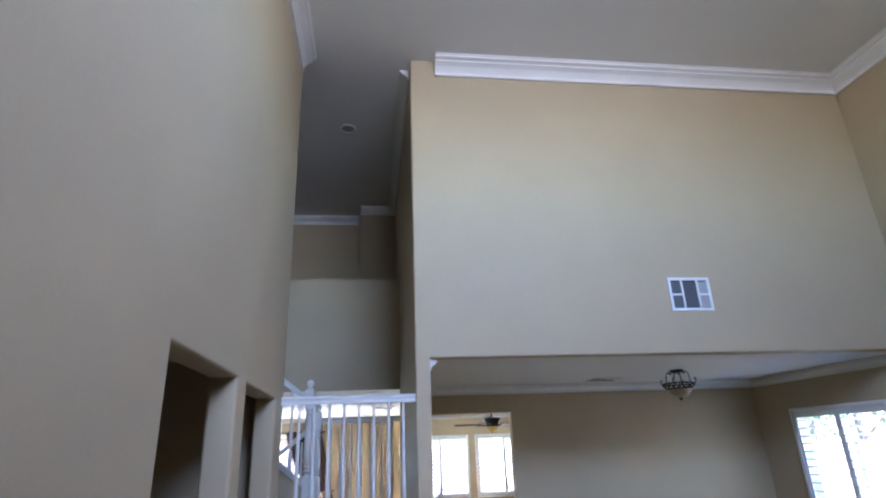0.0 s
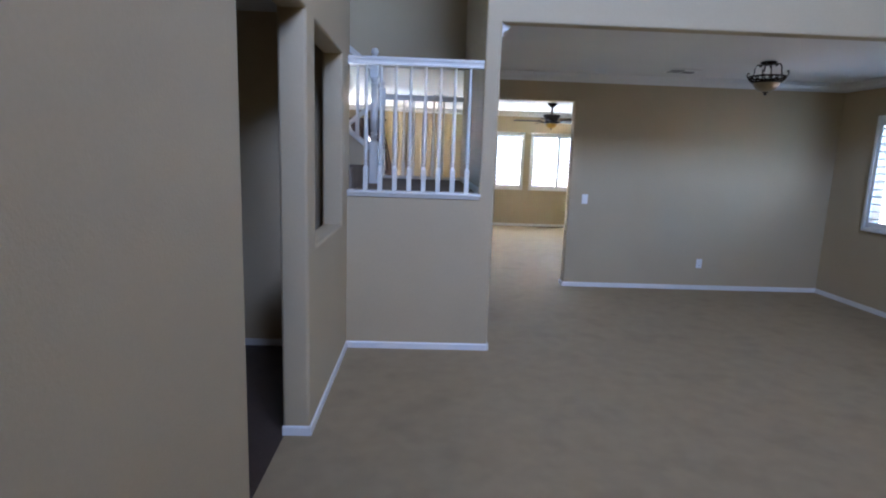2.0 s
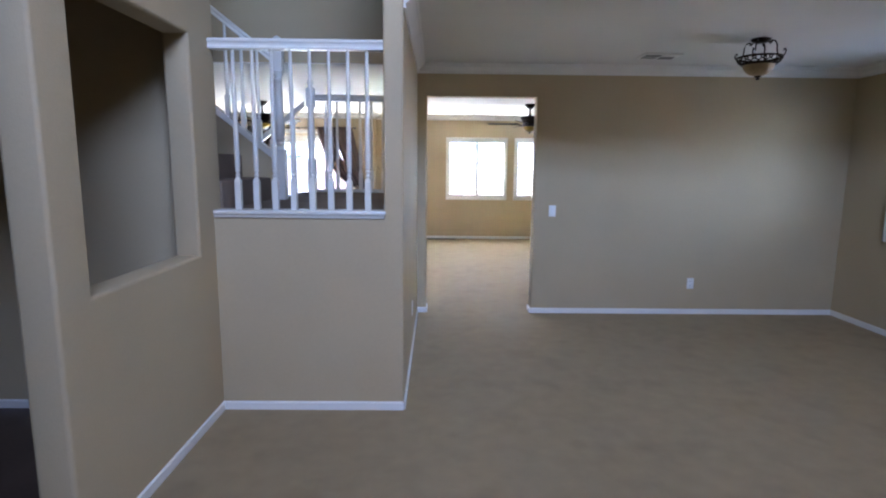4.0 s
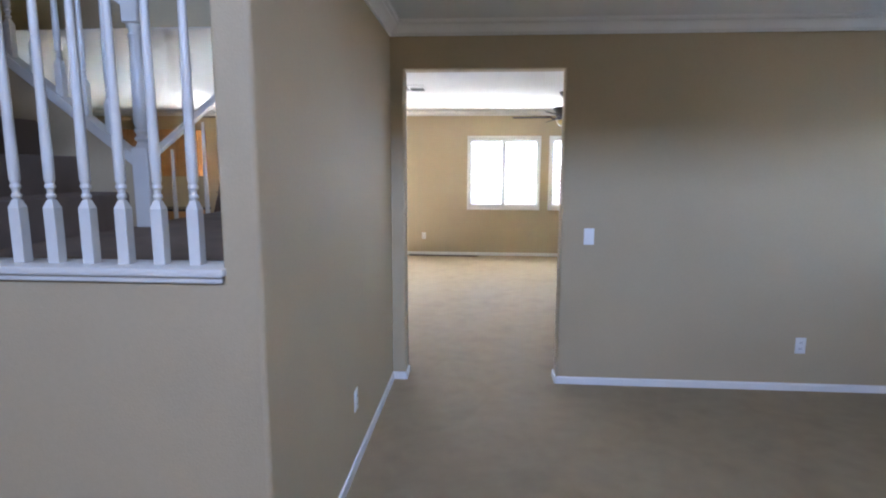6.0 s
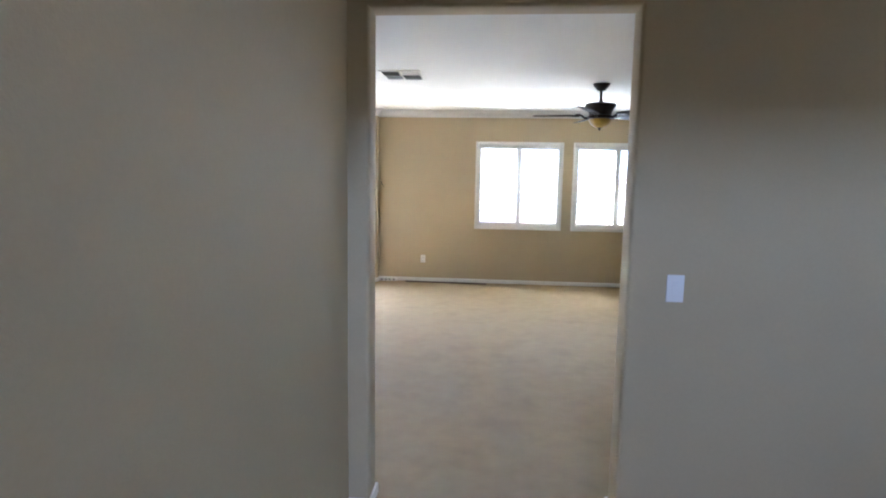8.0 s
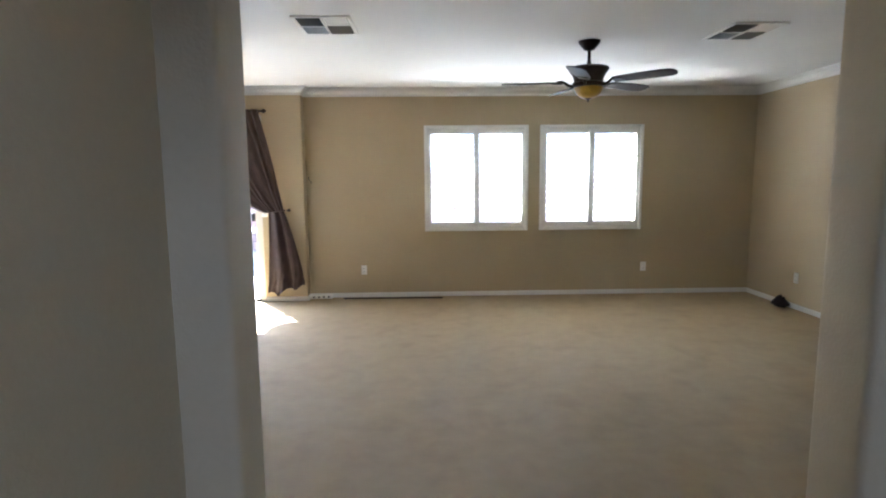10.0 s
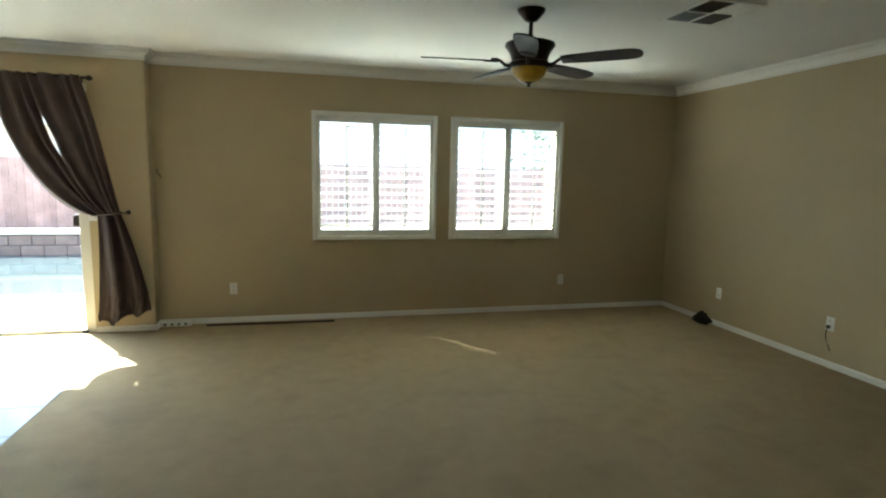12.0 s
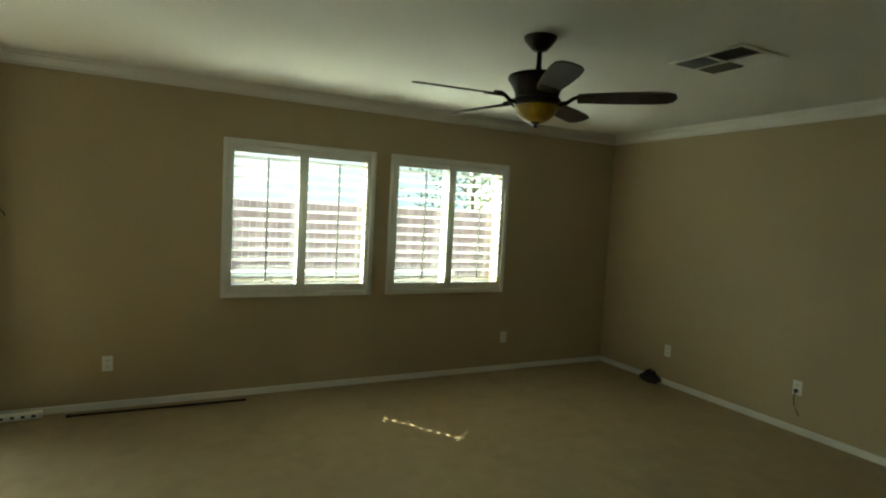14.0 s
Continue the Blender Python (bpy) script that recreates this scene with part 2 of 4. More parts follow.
def wall_mesh(axis, u0, u1, n0, n1, z0, z1, holes=(), rounded=0.0, soft_ends=False, front_only=False):
    """A wall along x or y from u0 to u1, n0 to n1 thick, with holes (u0, u1, z0, z1) that go through it and rounded corners at them."""
    us = sorted({u0, u1, *[h[0] for h in holes], *[h[1] for h in holes]})
    zs = sorted({z0, z1, *[h[2] for h in holes], *[h[3] for h in holes]})
    us, zs = [u for u in us if u0 <= u <= u1], [z for z in zs if z0 <= z <= z1]
    solid = {}
    for i in range(len(us) - 1):
        for j in range(len(zs) - 1):
            cu, cz = (us[i] + us[i + 1]) / 2, (zs[j] + zs[j + 1]) / 2
            solid[i, j] = not any(h[0] < cu < h[1] and h[2] < cz < h[3] for h in holes)
    bm = bmesh.new()
    verts = {}

    def v(i, n, j):
        key = (i, n, j)
        if key not in verts:
            p = (us[i], n, zs[j]) if axis == "x" else (n, us[i], zs[j])
            verts[key] = bm.verts.new(p)
        return verts[key]

    for (i, j), full in solid.items():
        if not full:
            continue
        for n in (n0, n1):
            bm.faces.new((v(i, n, j), v(i + 1, n, j), v(i + 1, n, j + 1), v(i, n, j + 1)))
        for di, dj, ends in ((-1, 0, ((i, j), (i, j + 1))), (1, 0, ((i + 1, j), (i + 1, j + 1))), (0, -1, ((i, j), (i + 1, j))), (0, 1, ((i, j + 1), (i + 1, j + 1)))):
            if not solid.get((i + di, j + dj), False):
                (a, b), (c, d) = ends
                bm.faces.new((v(a, n0, b), v(c, n0, d), v(c, n1, d), v(a, n1, b)))
    bmesh.ops.recalc_face_normals(bm, faces=bm.faces)
    bmesh.ops.dissolve_limit(bm, angle_limit=radians(1), verts=bm.verts, edges=bm.edges)
    if rounded:
        k = 0 if axis == "x" else 1
        chosen = []
        for e in bm.edges:
            if len(e.link_faces) != 2 or e.calc_face_angle(0) < radians(60):
                continue
            p, q = e.verts[0].co, e.verts[1].co
            if abs(p[1 - k] - q[1 - k]) > 1e-4 or (front_only and abs(p[1 - k] - n0) > 1e-4):
                continue
            for h in holes:
                if all(h[0] - 1e-4 <= c[k] <= h[1] + 1e-4 and h[2] - 1e-4 <= c.z <= h[3] + 1e-4 for c in (p, q)):
                    if not (abs(p.z - q.z) < 1e-4 and abs(p.z - z0) < 1e-4):
                        chosen.append(e)
                        break
            else:
                if soft_ends and abs(p.z - q.z) > 0.1:
                    chosen.append(e)
        bmesh.ops.bevel(bm, geom=chosen, offset=rounded, segments=4, affect="EDGES", profile=0.5)
    return bm


def wall(name, axis, u0, u1, n0, n1, z0, z1, holes=(), rounded=0.0, soft_ends=False, mat=None, label="tan painted drywall wall", front_only=False):
    return structure(name, wall_mesh(axis, u0, u1, n0, n1, z0, z1, holes, rounded, soft_ends, front_only), mat or PAINT, label, "wall", 35)


# ---- plan ----
LX, JY, PX0, PX1 = -0.65, 3.594, 0.452, 0.580      # foyer side wall, front wall, pier
BY0, BY1 = 6.13, 6.285                            # wall between dining and family room
RX, FX, FY, SY, JX = 5.350, 5.40, 12.472, 12.29, -0.555
CZ, GZ = 2.74, 5.84                               # room ceiling, tall ceiling
DW0, DW1, DWZ = 0.684, 1.874, 2.402                # doorway
SILL, LAND = 1.325, 1.36
LY = 6.20                                         # far side of the stair landing
WIN = ((0.995, 2.365), (2.520, 3.890))
WZ0, WZ1 = 0.885, 2.266
DWY0, DWY1, DWZ0, DWZ1 = 4.06, 5.50, 0.945, 2.310   # dining window
SL0, SL1, SLZ = -3.42, -1.10, 2.27                # sliding door

# ---- setting: walls ----
wall("wall_foyer", "y", -2.2, 3.71, -0.81, LX, 0, GZ, [(0.98, 2.07, 0, 2.418), (2.29, 3.36, 1.106, 2.410)], 0.022, label="tan foyer wall with a hall opening and a pass-through")
wall("wall_front", "x", LX, RX, JY, 3.71, 0, GZ, [(LX, PX0, SILL, GZ), (PX1, RX, 0, CZ)], 0.02, label="tall tan wall over the dining opening with a stair knee wall", front_only=True)
wall("wall_stair", "y", 3.71, BY1, PX0, PX1, 0, CZ)
wall("wall_stair_upper", "y", 3.71, 8.0, PX0, PX1, CZ + 0.003, GZ)
wall("wall_dining_back", "x", PX0, 5.6, BY0, BY1, 0, CZ, [(DW0, DW1, 0, DWZ)], 0.02, label="tan wall with a cased-free doorway to the family room")
wall("wall_right", "y", -2.2, BY0, RX, 5.5, 0, GZ, [(DWY0 + 0.05, DWY1 - 0.05, DWZ0 + 0.05, DWZ1 - 0.05)])
wall("wall_family_right", "y", BY1, 12.66, FX, 5.6, 0, CZ)
wall("wall_family_far", "x", -0.72, FX, FY, 12.66, 0, CZ, [(a + 0.05, b - 0.05, WZ0 + 0.05, WZ1 - 0.05) for a, b in WIN])
wall("wall_slider", "x", -7.0, JX, SY, 12.472, 0, CZ, [(SL0, SL1, 0, SLZ)], 0.012, True)
wall("wall_kitchen_side", "y", 3.71, 12.47, -7.2, -7.0, 0, CZ)
wall("wall_hall_back", "x", -7.2, -0.81, 3.6, 3.71, 0, GZ)
wall("wall_hall_side", "y", -1.2, 3.6, -3.2, -3.0, 0, CZ)
wall("wall_hall_end", "x", -3.2, -0.81, -1.4, -1.2, 0, CZ)
wall("wall_foyer_back", "x", -0.81, 5.5, -2.4, -2.2, 0, GZ, [(0.6, 3.0, 4.42, 5.62)])
wall("wall_landing", "x", LX, PX0, LY - 0.12, LY, 0, LAND - 0.02)
wall("wall_loft_guard", "x", -3.1, PX0, LY, LY + 0.12, CZ, 4.22, label="tan half-height loft guard wall above the stairs")
wall("wall_loft_far", "x", -7.2, -0.12, 7.85, 8.0, CZ + 0.29, GZ)
wall("wall_loft_near", "x", -0.12, PX0, 7.40, 7.85, CZ + 0.29, GZ)
wall("wall_loft_side", "y", 3.71, 7.85, -7.2, -7.0, CZ + 0.29, GZ)

# ---- setting: ceilings and floors ----
structure("ceiling_great_room", cube(-7.2, -2.4, GZ, 5.5, 8.0, GZ + 0.15), CEIL, "white textured tall ceiling", "ceiling")
structure("ceiling_dining", cube(PX1, 3.71, CZ, RX, BY0, CZ + 0.3), CEIL, "white textured dining ceiling", "ceiling")
bm = cube(-7.2, LY + 0.12, CZ, 5.6, 12.66, CZ + 0.3)
box(bm, -7.2, 3.71, CZ, -3.1, LY + 0.12, CZ + 0.3)
box(bm, -3.1, LY, CZ - 0.004, PX0, LY + 0.12, CZ)
structure("ceiling_family", bm, CEIL, "white textured family room ceiling", "ceiling")
structure("ceiling_hall", cube(-3.2, -1.4, CZ, -0.81, 3.6, CZ + 0.2), CEIL, "white hall ceiling", "ceiling")
structure("floor_hall", cube(-3.2, -1.4, -0.12, -0.80, 3.71, -0.001), HALLFLOOR, "dark brown hall floor", "floor")
bm = cube(-0.80, -2.4, -0.12, 5.6, 12.66, 0.0)
box(bm, -7.0, 11.35, -0.0015, -0.80, 12.29, 0.0)
structure("floor", bm, CARPET, "worn beige cut-pile carpet", "floor")
tile_bed = structure("floor_kitchen", cube(-7.2, 3.71, -0.12, -0.80, 12.47, -0.002), GROUT, "pale tiled kitchen floor with grey joints", "floor")

# ---- setting: mouldings ----
CROWN = [(0, 0), (0, -0.130), (0.018, -0.130), (0.018, -0.109), (0.009, -0.105), (0.012, -0.098), (0.022, -0.084), (0.040, -0.064), (0.066, -0.049), (0.072, -0.047), (0.072, -0.036), (0.062, -0.032), (0.078, -0.027), (0.094, -0.025), (0.094, -0.009), (0.102, -0.007), (0.102, 0)]
BIGCROWN = [(o * 1.45, u * 1.45) for o, u in CROWN]
BASE = [(0, 0), (0, 0.058), (0.006, 0.056), (0.011, 0.048), (0.012, 0.0)]


def crown(name, section, runs, z, label="white painted crown moulding"):
    bm = bmesh.new()
    for (ax, ay), (bx, by), inward, ma, mb in runs:
        sweep(bm, section, (ax, ay, z - 0.002), (bx, by, z - 0.002), (*inward, 0), ma, mb)
    return structure(name, bm, TRIM, label, "trim", 18)


SLIMCROWN = [(o * 0.85, u * 0.78) for o, u in CROWN]
crown("trim_crown_dining", SLIMCROWN, [((PX1, JY + 0.03), (PX1, BY0), (1, 0), 1, 1), ((PX1, BY0), (RX, BY0), (0, -1), 1, 1), ((RX, BY0), (RX, 3.71), (-1, 0), 1, 0)], CZ)
crown("trim_crown_family", SLIMCROWN, [((JX, FY), (FX, FY), (0, -1), 1, 1), ((FX, FY), (FX, BY1), (-1, 0), 1, 1), ((FX, BY1), (PX0, BY1), (0, 1), 1, 0), ((-7.0, SY), (JX, SY), (0, -1), 1, -1), ((JX, SY), (JX, FY), (1, 0), -1, 1)], CZ)
crown("trim_crown_great_room", BIGCROWN, [((0.71, JY), (RX, JY), (0, -1), 0, 1), ((RX, JY), (RX, -2.2), (-1, 0), 1, 1), ((LX, -2.2), (LX, 3.62), (1, 0), 1, 0), ((-0.81, -2.2), (RX, -2.2), (0, 1), 1, 1)], GZ)
crown("trim_crown_loft", CROWN, [((-7.0, 7.85), (-0.12, 7.85), (0, -1), 0, 0), ((-0.12, 7.40), (PX0, 7.40), (0, -1), 0, 0), ((PX0, 3.76), (PX0, 7.40), (-1, 0), 0, 1)], GZ)


def baseboard(name, runs):
    bm = bmesh.new()
    for (ax, ay), (bx, by), inward, ma, mb in runs:
        sweep(bm, BASE, (ax, ay, 0.001), (bx, by, 0.001), (*inward, 0), ma, mb)
    return structure(name, bm, TRIM, "white painted baseboard, scuffed", "baseboard", 30)


baseboard("baseboard_foyer", [((LX, -2.2), (LX, 0.99), (1, 0), 0, 0), ((LX, 2.06), (LX, JY), (1, 0), 0, 1), ((-0.81, 2.07), (LX + 0.011, 2.07), (0, -1), 0, 0), ((-0.81, 0.98), (LX + 0.011, 0.98), (0, 1), 0, 0), ((LX, JY), (PX1 - 0.01, JY), (0, -1), 1, -1)])
baseboard("baseboard_dining", [((PX1, JY + 0.01), (PX1, BY0), (1, 0), -1, 1), ((PX1, BY0), (DW0 - 0.01, BY0), (0, -1), 1, -1), ((DW0, BY0), (DW0, BY1), (1, 0), -1, -1), ((DW1, BY1), (DW1, BY0), (-1, 0), -1, -1), ((DW1 + 0.01, BY0), (RX, BY0), (0, -1), -1, 1), ((RX, BY0), (RX, -2.2), (-1, 0), 1, 0)])
baseboard("baseboard_family", [((JX, FY), (FX, FY), (0, -1), 1, 1), ((FX, FY), (FX, BY1), (-1, 0), 1, 1), ((FX, BY1), (DW1, BY1), (0, 1), 1, 0), ((SL1 + 0.01, SY), (JX, SY), (0, -1), 0, -1), ((JX, SY), (JX, FY), (1, 0), -1, 1)])
baseboard("baseboard_hall", [((-3.0, 3.6), (-0.81, 3.6), (0, -1), 0, 0)])
bm = bmesh.new()
sweep(bm, BASE, (PX0, 3.72, LAND), (PX0, LY - 0.12, LAND), (-1, 0, 0))
structure("baseboard_landing", bm, TRIM, "white painted baseboard on the stair landing", "baseboard", 30)


# ---- shuttered windows ----
def shutter_window(name, width, height, place, label, tilt, sun_notches=False):
    """A window with plantation shutters: local x along the wall, y into the wall, z up from the frame's lower edge."""
    w = thing(name, label, "window", place, kind="structure")
    f, d = 0.047, 0.035
    for nm, a in (("frame_side", (0, -d, 0, f, 0.03, height)), ("frame_side", (width - f, -d, 0, width, 0.03, height)), ("frame_head", (f, -d + 0.001, height - f, width - f, 0.03, height)), ("frame_sill", (f, -d + 0.001, 0, width - f, 0.03, f))):
        part(nm, cube(*a, bevel=0.008, segments=2), TRIM, w)
    half = width / 2
    st = 0.038
    n = 13
    panel_w = half - f - 0.004
    inner_h = height - 2 * f - 2 * 0.065
    pitch = inner_h / n
    louver = bmesh.new()
    lw = panel_w - 2 * st - 0.004
    prof = [(-0.042, 0.0), (-0.03, 0.0045), (0.0, 0.0065), (0.03, 0.0045), (0.042, 0.0), (0.03, -0.0045), (0.0, -0.0065), (-0.03, -0.0045)]
    a = [louver.verts.new((0, y, z)) for y, z in prof]
    b = [louver.verts.new((lw, y, z)) for y, z in prof]
    for i in range(8):
        louver.faces.new((a[i], a[(i + 1) % 8], b[(i + 1) % 8], b[i]))
    louver.faces.new(a[::-1])
    louver.faces.new(b)
    lme = mesh_of("louver", louver, TRIM)
    # invented notch in the louvers' outer edge near one end, to cast sun dots
    notched = bmesh.new()
    cut = (0, lw - 0.077, lw - 0.050, lw)
    for k in range(3):
        ps = [(min(y, -0.003) if k == 1 else y, z) for y, z in prof]
        a = [notched.verts.new((cut[k], y, z)) for y, z in ps]
        b = [notched.verts.new((cut[k + 1], y, z)) for y, z in ps]
        for i in range(8):
            notched.faces.new((a[i], a[(i + 1) % 8], b[(i + 1) % 8], b[i]))
        notched.faces.new(a[::-1])
        notched.faces.new(b)
    nme = mesh_of("louver", notched, TRIM)
    for k in range(2):
        x0 = f + 0.002 if k == 0 else half + 0.002
        p = part("shutter_panel", cube(x0, -0.02, f + 0.002, x0 + st, 0.008, height - f - 0.002, bevel=0.004), TRIM, w)
        part("stile", cube(x0 + panel_w - st, -0.02, f + 0.002, x0 + panel_w, 0.008, height - f - 0.002, bevel=0.004), TRIM, p)
        part("top_rail", cube(x0 + st, -0.019, height - f - 0.067, x0 + panel_w - st, 0.007, height - f - 0.002, bevel=0.003), TRIM, p)
        part("bottom_rail", cube(x0 + st, -0.019, f + 0.002, x0 + panel_w - st, 0.007, f + 0.067, bevel=0.003), TRIM, p)
        for i in range(n):
            part("louver", nme if sun_notches and k == 0 and i > 1 else lme, TRIM, p, place=pose(x0 + st + 0.002, -0.006, f + 0.065 + pitch * (i + 0.5), tilt, 0, 0))
        part("tilt_rod", cube(x0 + panel_w / 2 - 0.008, -0.062, f + 0.10, x0 + panel_w / 2 + 0.008, -0.050, height - f - 0.10, bevel=0.003), TRIM, p)
    part("astragal", cube(half - 0.016, -0.0255, f + 0.004, half + 0.016, -0.0205, height - f - 0.004, bevel=0.002), TRIM, w)
    part("sash", (lambda m: (box(m, f, 0.13, f, half - 0.02, 0.15, f + 0.04), box(m, f, 0.13, height - f - 0.04, half - 0.02, 0.15, height - f), box(m, half + 0.02, 0.13, f, width - f, 0.15, f + 0.04), box(m, half + 0.02, 0.13, height - f - 0.04, width - f, 0.15, height - f), box(m, half - 0.02, 0.12, f, half + 0.02, 0.16, height - f))[0])(bmesh.new()), TRIM, w)
    for k in range(2):
        x0 = f if k == 0 else half + 0.02
        g = part("pane", cube(x0, 0.138, f + 0.04, x0 + half - f - 0.02, 0.142, height - f - 0.04), GLASS, w)
        g.visible_shadow = False
    return w


for i, (a, b) in enumerate(WIN):
    shutter_window("window_%d" % (i + 1), b - a, WZ1 - WZ0, pose(a, FY, WZ0), "white plantation-shuttered window with open louvers", -16, i == 0)
shutter_window("window_3", DWY1 - DWY0, DWZ1 - DWZ0, pose(RX, DWY1, DWZ0, 0, 0, -90), "white plantation-shuttered dining window with open louvers", -13)

# ---- sliding patio door ----
sd = thing("door_1", "cream vinyl sliding patio door, slid half open", "sliding door", pose(SL0, SY, 0), kind="structure")
W, H = SL1 - SL0, SLZ
part("jamb", cube(0, 0.01, 0, 0.09, 0.14, H, bevel=0.004), VINYL, sd)
strike = part("jamb", cube(W - 0.09, 0.01, 0, W, 0.14, H, bevel=0.004), VINYL, sd)
part("strike_plate", cube(W - 0.15, 0.03, 1.05, W - 0.089, 0.07, 1.16, bevel=0.005), DARK, strike, "black latch plate")
part("head", cube(0.09, 0.012, H - 0.09, W - 0.09, 0.138, H, bevel=0.004), VINYL, sd)
part("track", cube(0.09, 0.012, 0, W - 0.09, 0.138, 0.035, bevel=0.004), VINYL, sd)


def sash(parent, x0, x1, y, nm):
    p = part(nm, cube(x0, y, 0.037, x0 + 0.07, y + 0.04, H - 0.092, bevel=0.004), VINYL, parent)
    part("stile", cube(x1 - 0.07, y, 0.037, x1, y + 0.04, H - 0.092, bevel=0.004), VINYL, p)
    part("top_rail", cube(x0 + 0.07, y + 0.002, H - 0.16, x1 - 0.07, y + 0.038, H - 0.094), VINYL, p)
    part("bottom_rail", cube(x0 + 0.07, y + 0.002, 0.039, x1 - 0.07, y + 0.038, 0.13), VINYL, p)
    g = part("pane", cube(x0 + 0.07, y + 0.017, 0.13, x1 - 0.07, y + 0.023, H - 0.16), FILMED, p)
    g.visible_shadow = False
    return p


sash(sd, 0.092, 1.32, 0.088, "fixed_panel")
# thin dark strip in front of the sill
part("sill_strip", cube(0.16, -0.012, 0.001, 1.50, 0.012, 0.030, bevel=0.004), BRONZE, sd, "dark strip along the door sill")
# small black block at the jamb's foot
part("jamb_stub", cube(W - 0.115, -0.022, 0.004, W - 0.065, 0.010, 0.036, bevel=0.006), DARK, sd, "small black stub at the foot of the jamb")
sl = sash(sd, 0.245, 1.445, 0.035, "sliding_panel")
part("handle", cube(1.395, 0.012, 0.95, 1.42, 0.036, 1.20, bevel=0.006, segments=2), VINYL, sl)
part("lock_rail", cube(1.43, 0.02, 0.92, 1.443, 0.035, 1.24, bevel=0.003), VINYL, sl)
hr = thing("blind_headrail", "cream blind headrail above the patio door", "headrail", pose(SL0, SY, 2.315))
part("rail_box", cube(-0.05, -0.065, 0, W + 0.05, -0.001, 0.075, bevel=0.006), VINYL, hr)

# ---- curtains ----
rod = thing("curtain_rod", "dark bronze curtain rod with finials over the patio door", "curtain rod", pose(-2.26, 12.15, 2.425))
part("pole", tube(bmesh.new(), [(-1.26, 0, 0), (1.24, 0, 0)], 0.012, 10), BRONZE, rod)
for s in (-1, 1):
    e = part("finial", lathe(bmesh.new(), [(0, 0), (0.014, 0.004), (0.016, 0.012), (0.011, 0.018), (0.022, 0.03), (0.027, 0.045), (0.022, 0.06), (0.008, 0.075), (0, 0.08)], 12), BRONZE, rod, place=pose(1.235 * s, 0, 0, 0, 90 * s, 0))
for x in (-1.2, 0.04, 1.17):
    bm = tube(bmesh.new(), [(x, 0, 0.0), (x, 0.06, -0.005), (x, 0.13, -0.005)], 0.006, 8)
    box(bm, x - 0.012, 0.132, -0.035, x + 0.012, 0.139, 0.03, bevel=0.002)
    lathe(bm, [(0.017, -0.016), (0.019, 0), (0.017, 0.016)], 12, (x, 0, 0))
    part("bracket", bm, BRONZE, rod)


def bez(p, c, q, s):
    return [(1 - s) ** 2 * a + 2 * s * (1 - s) * b + s * s * d for a, b, d in zip(p, c, q)]


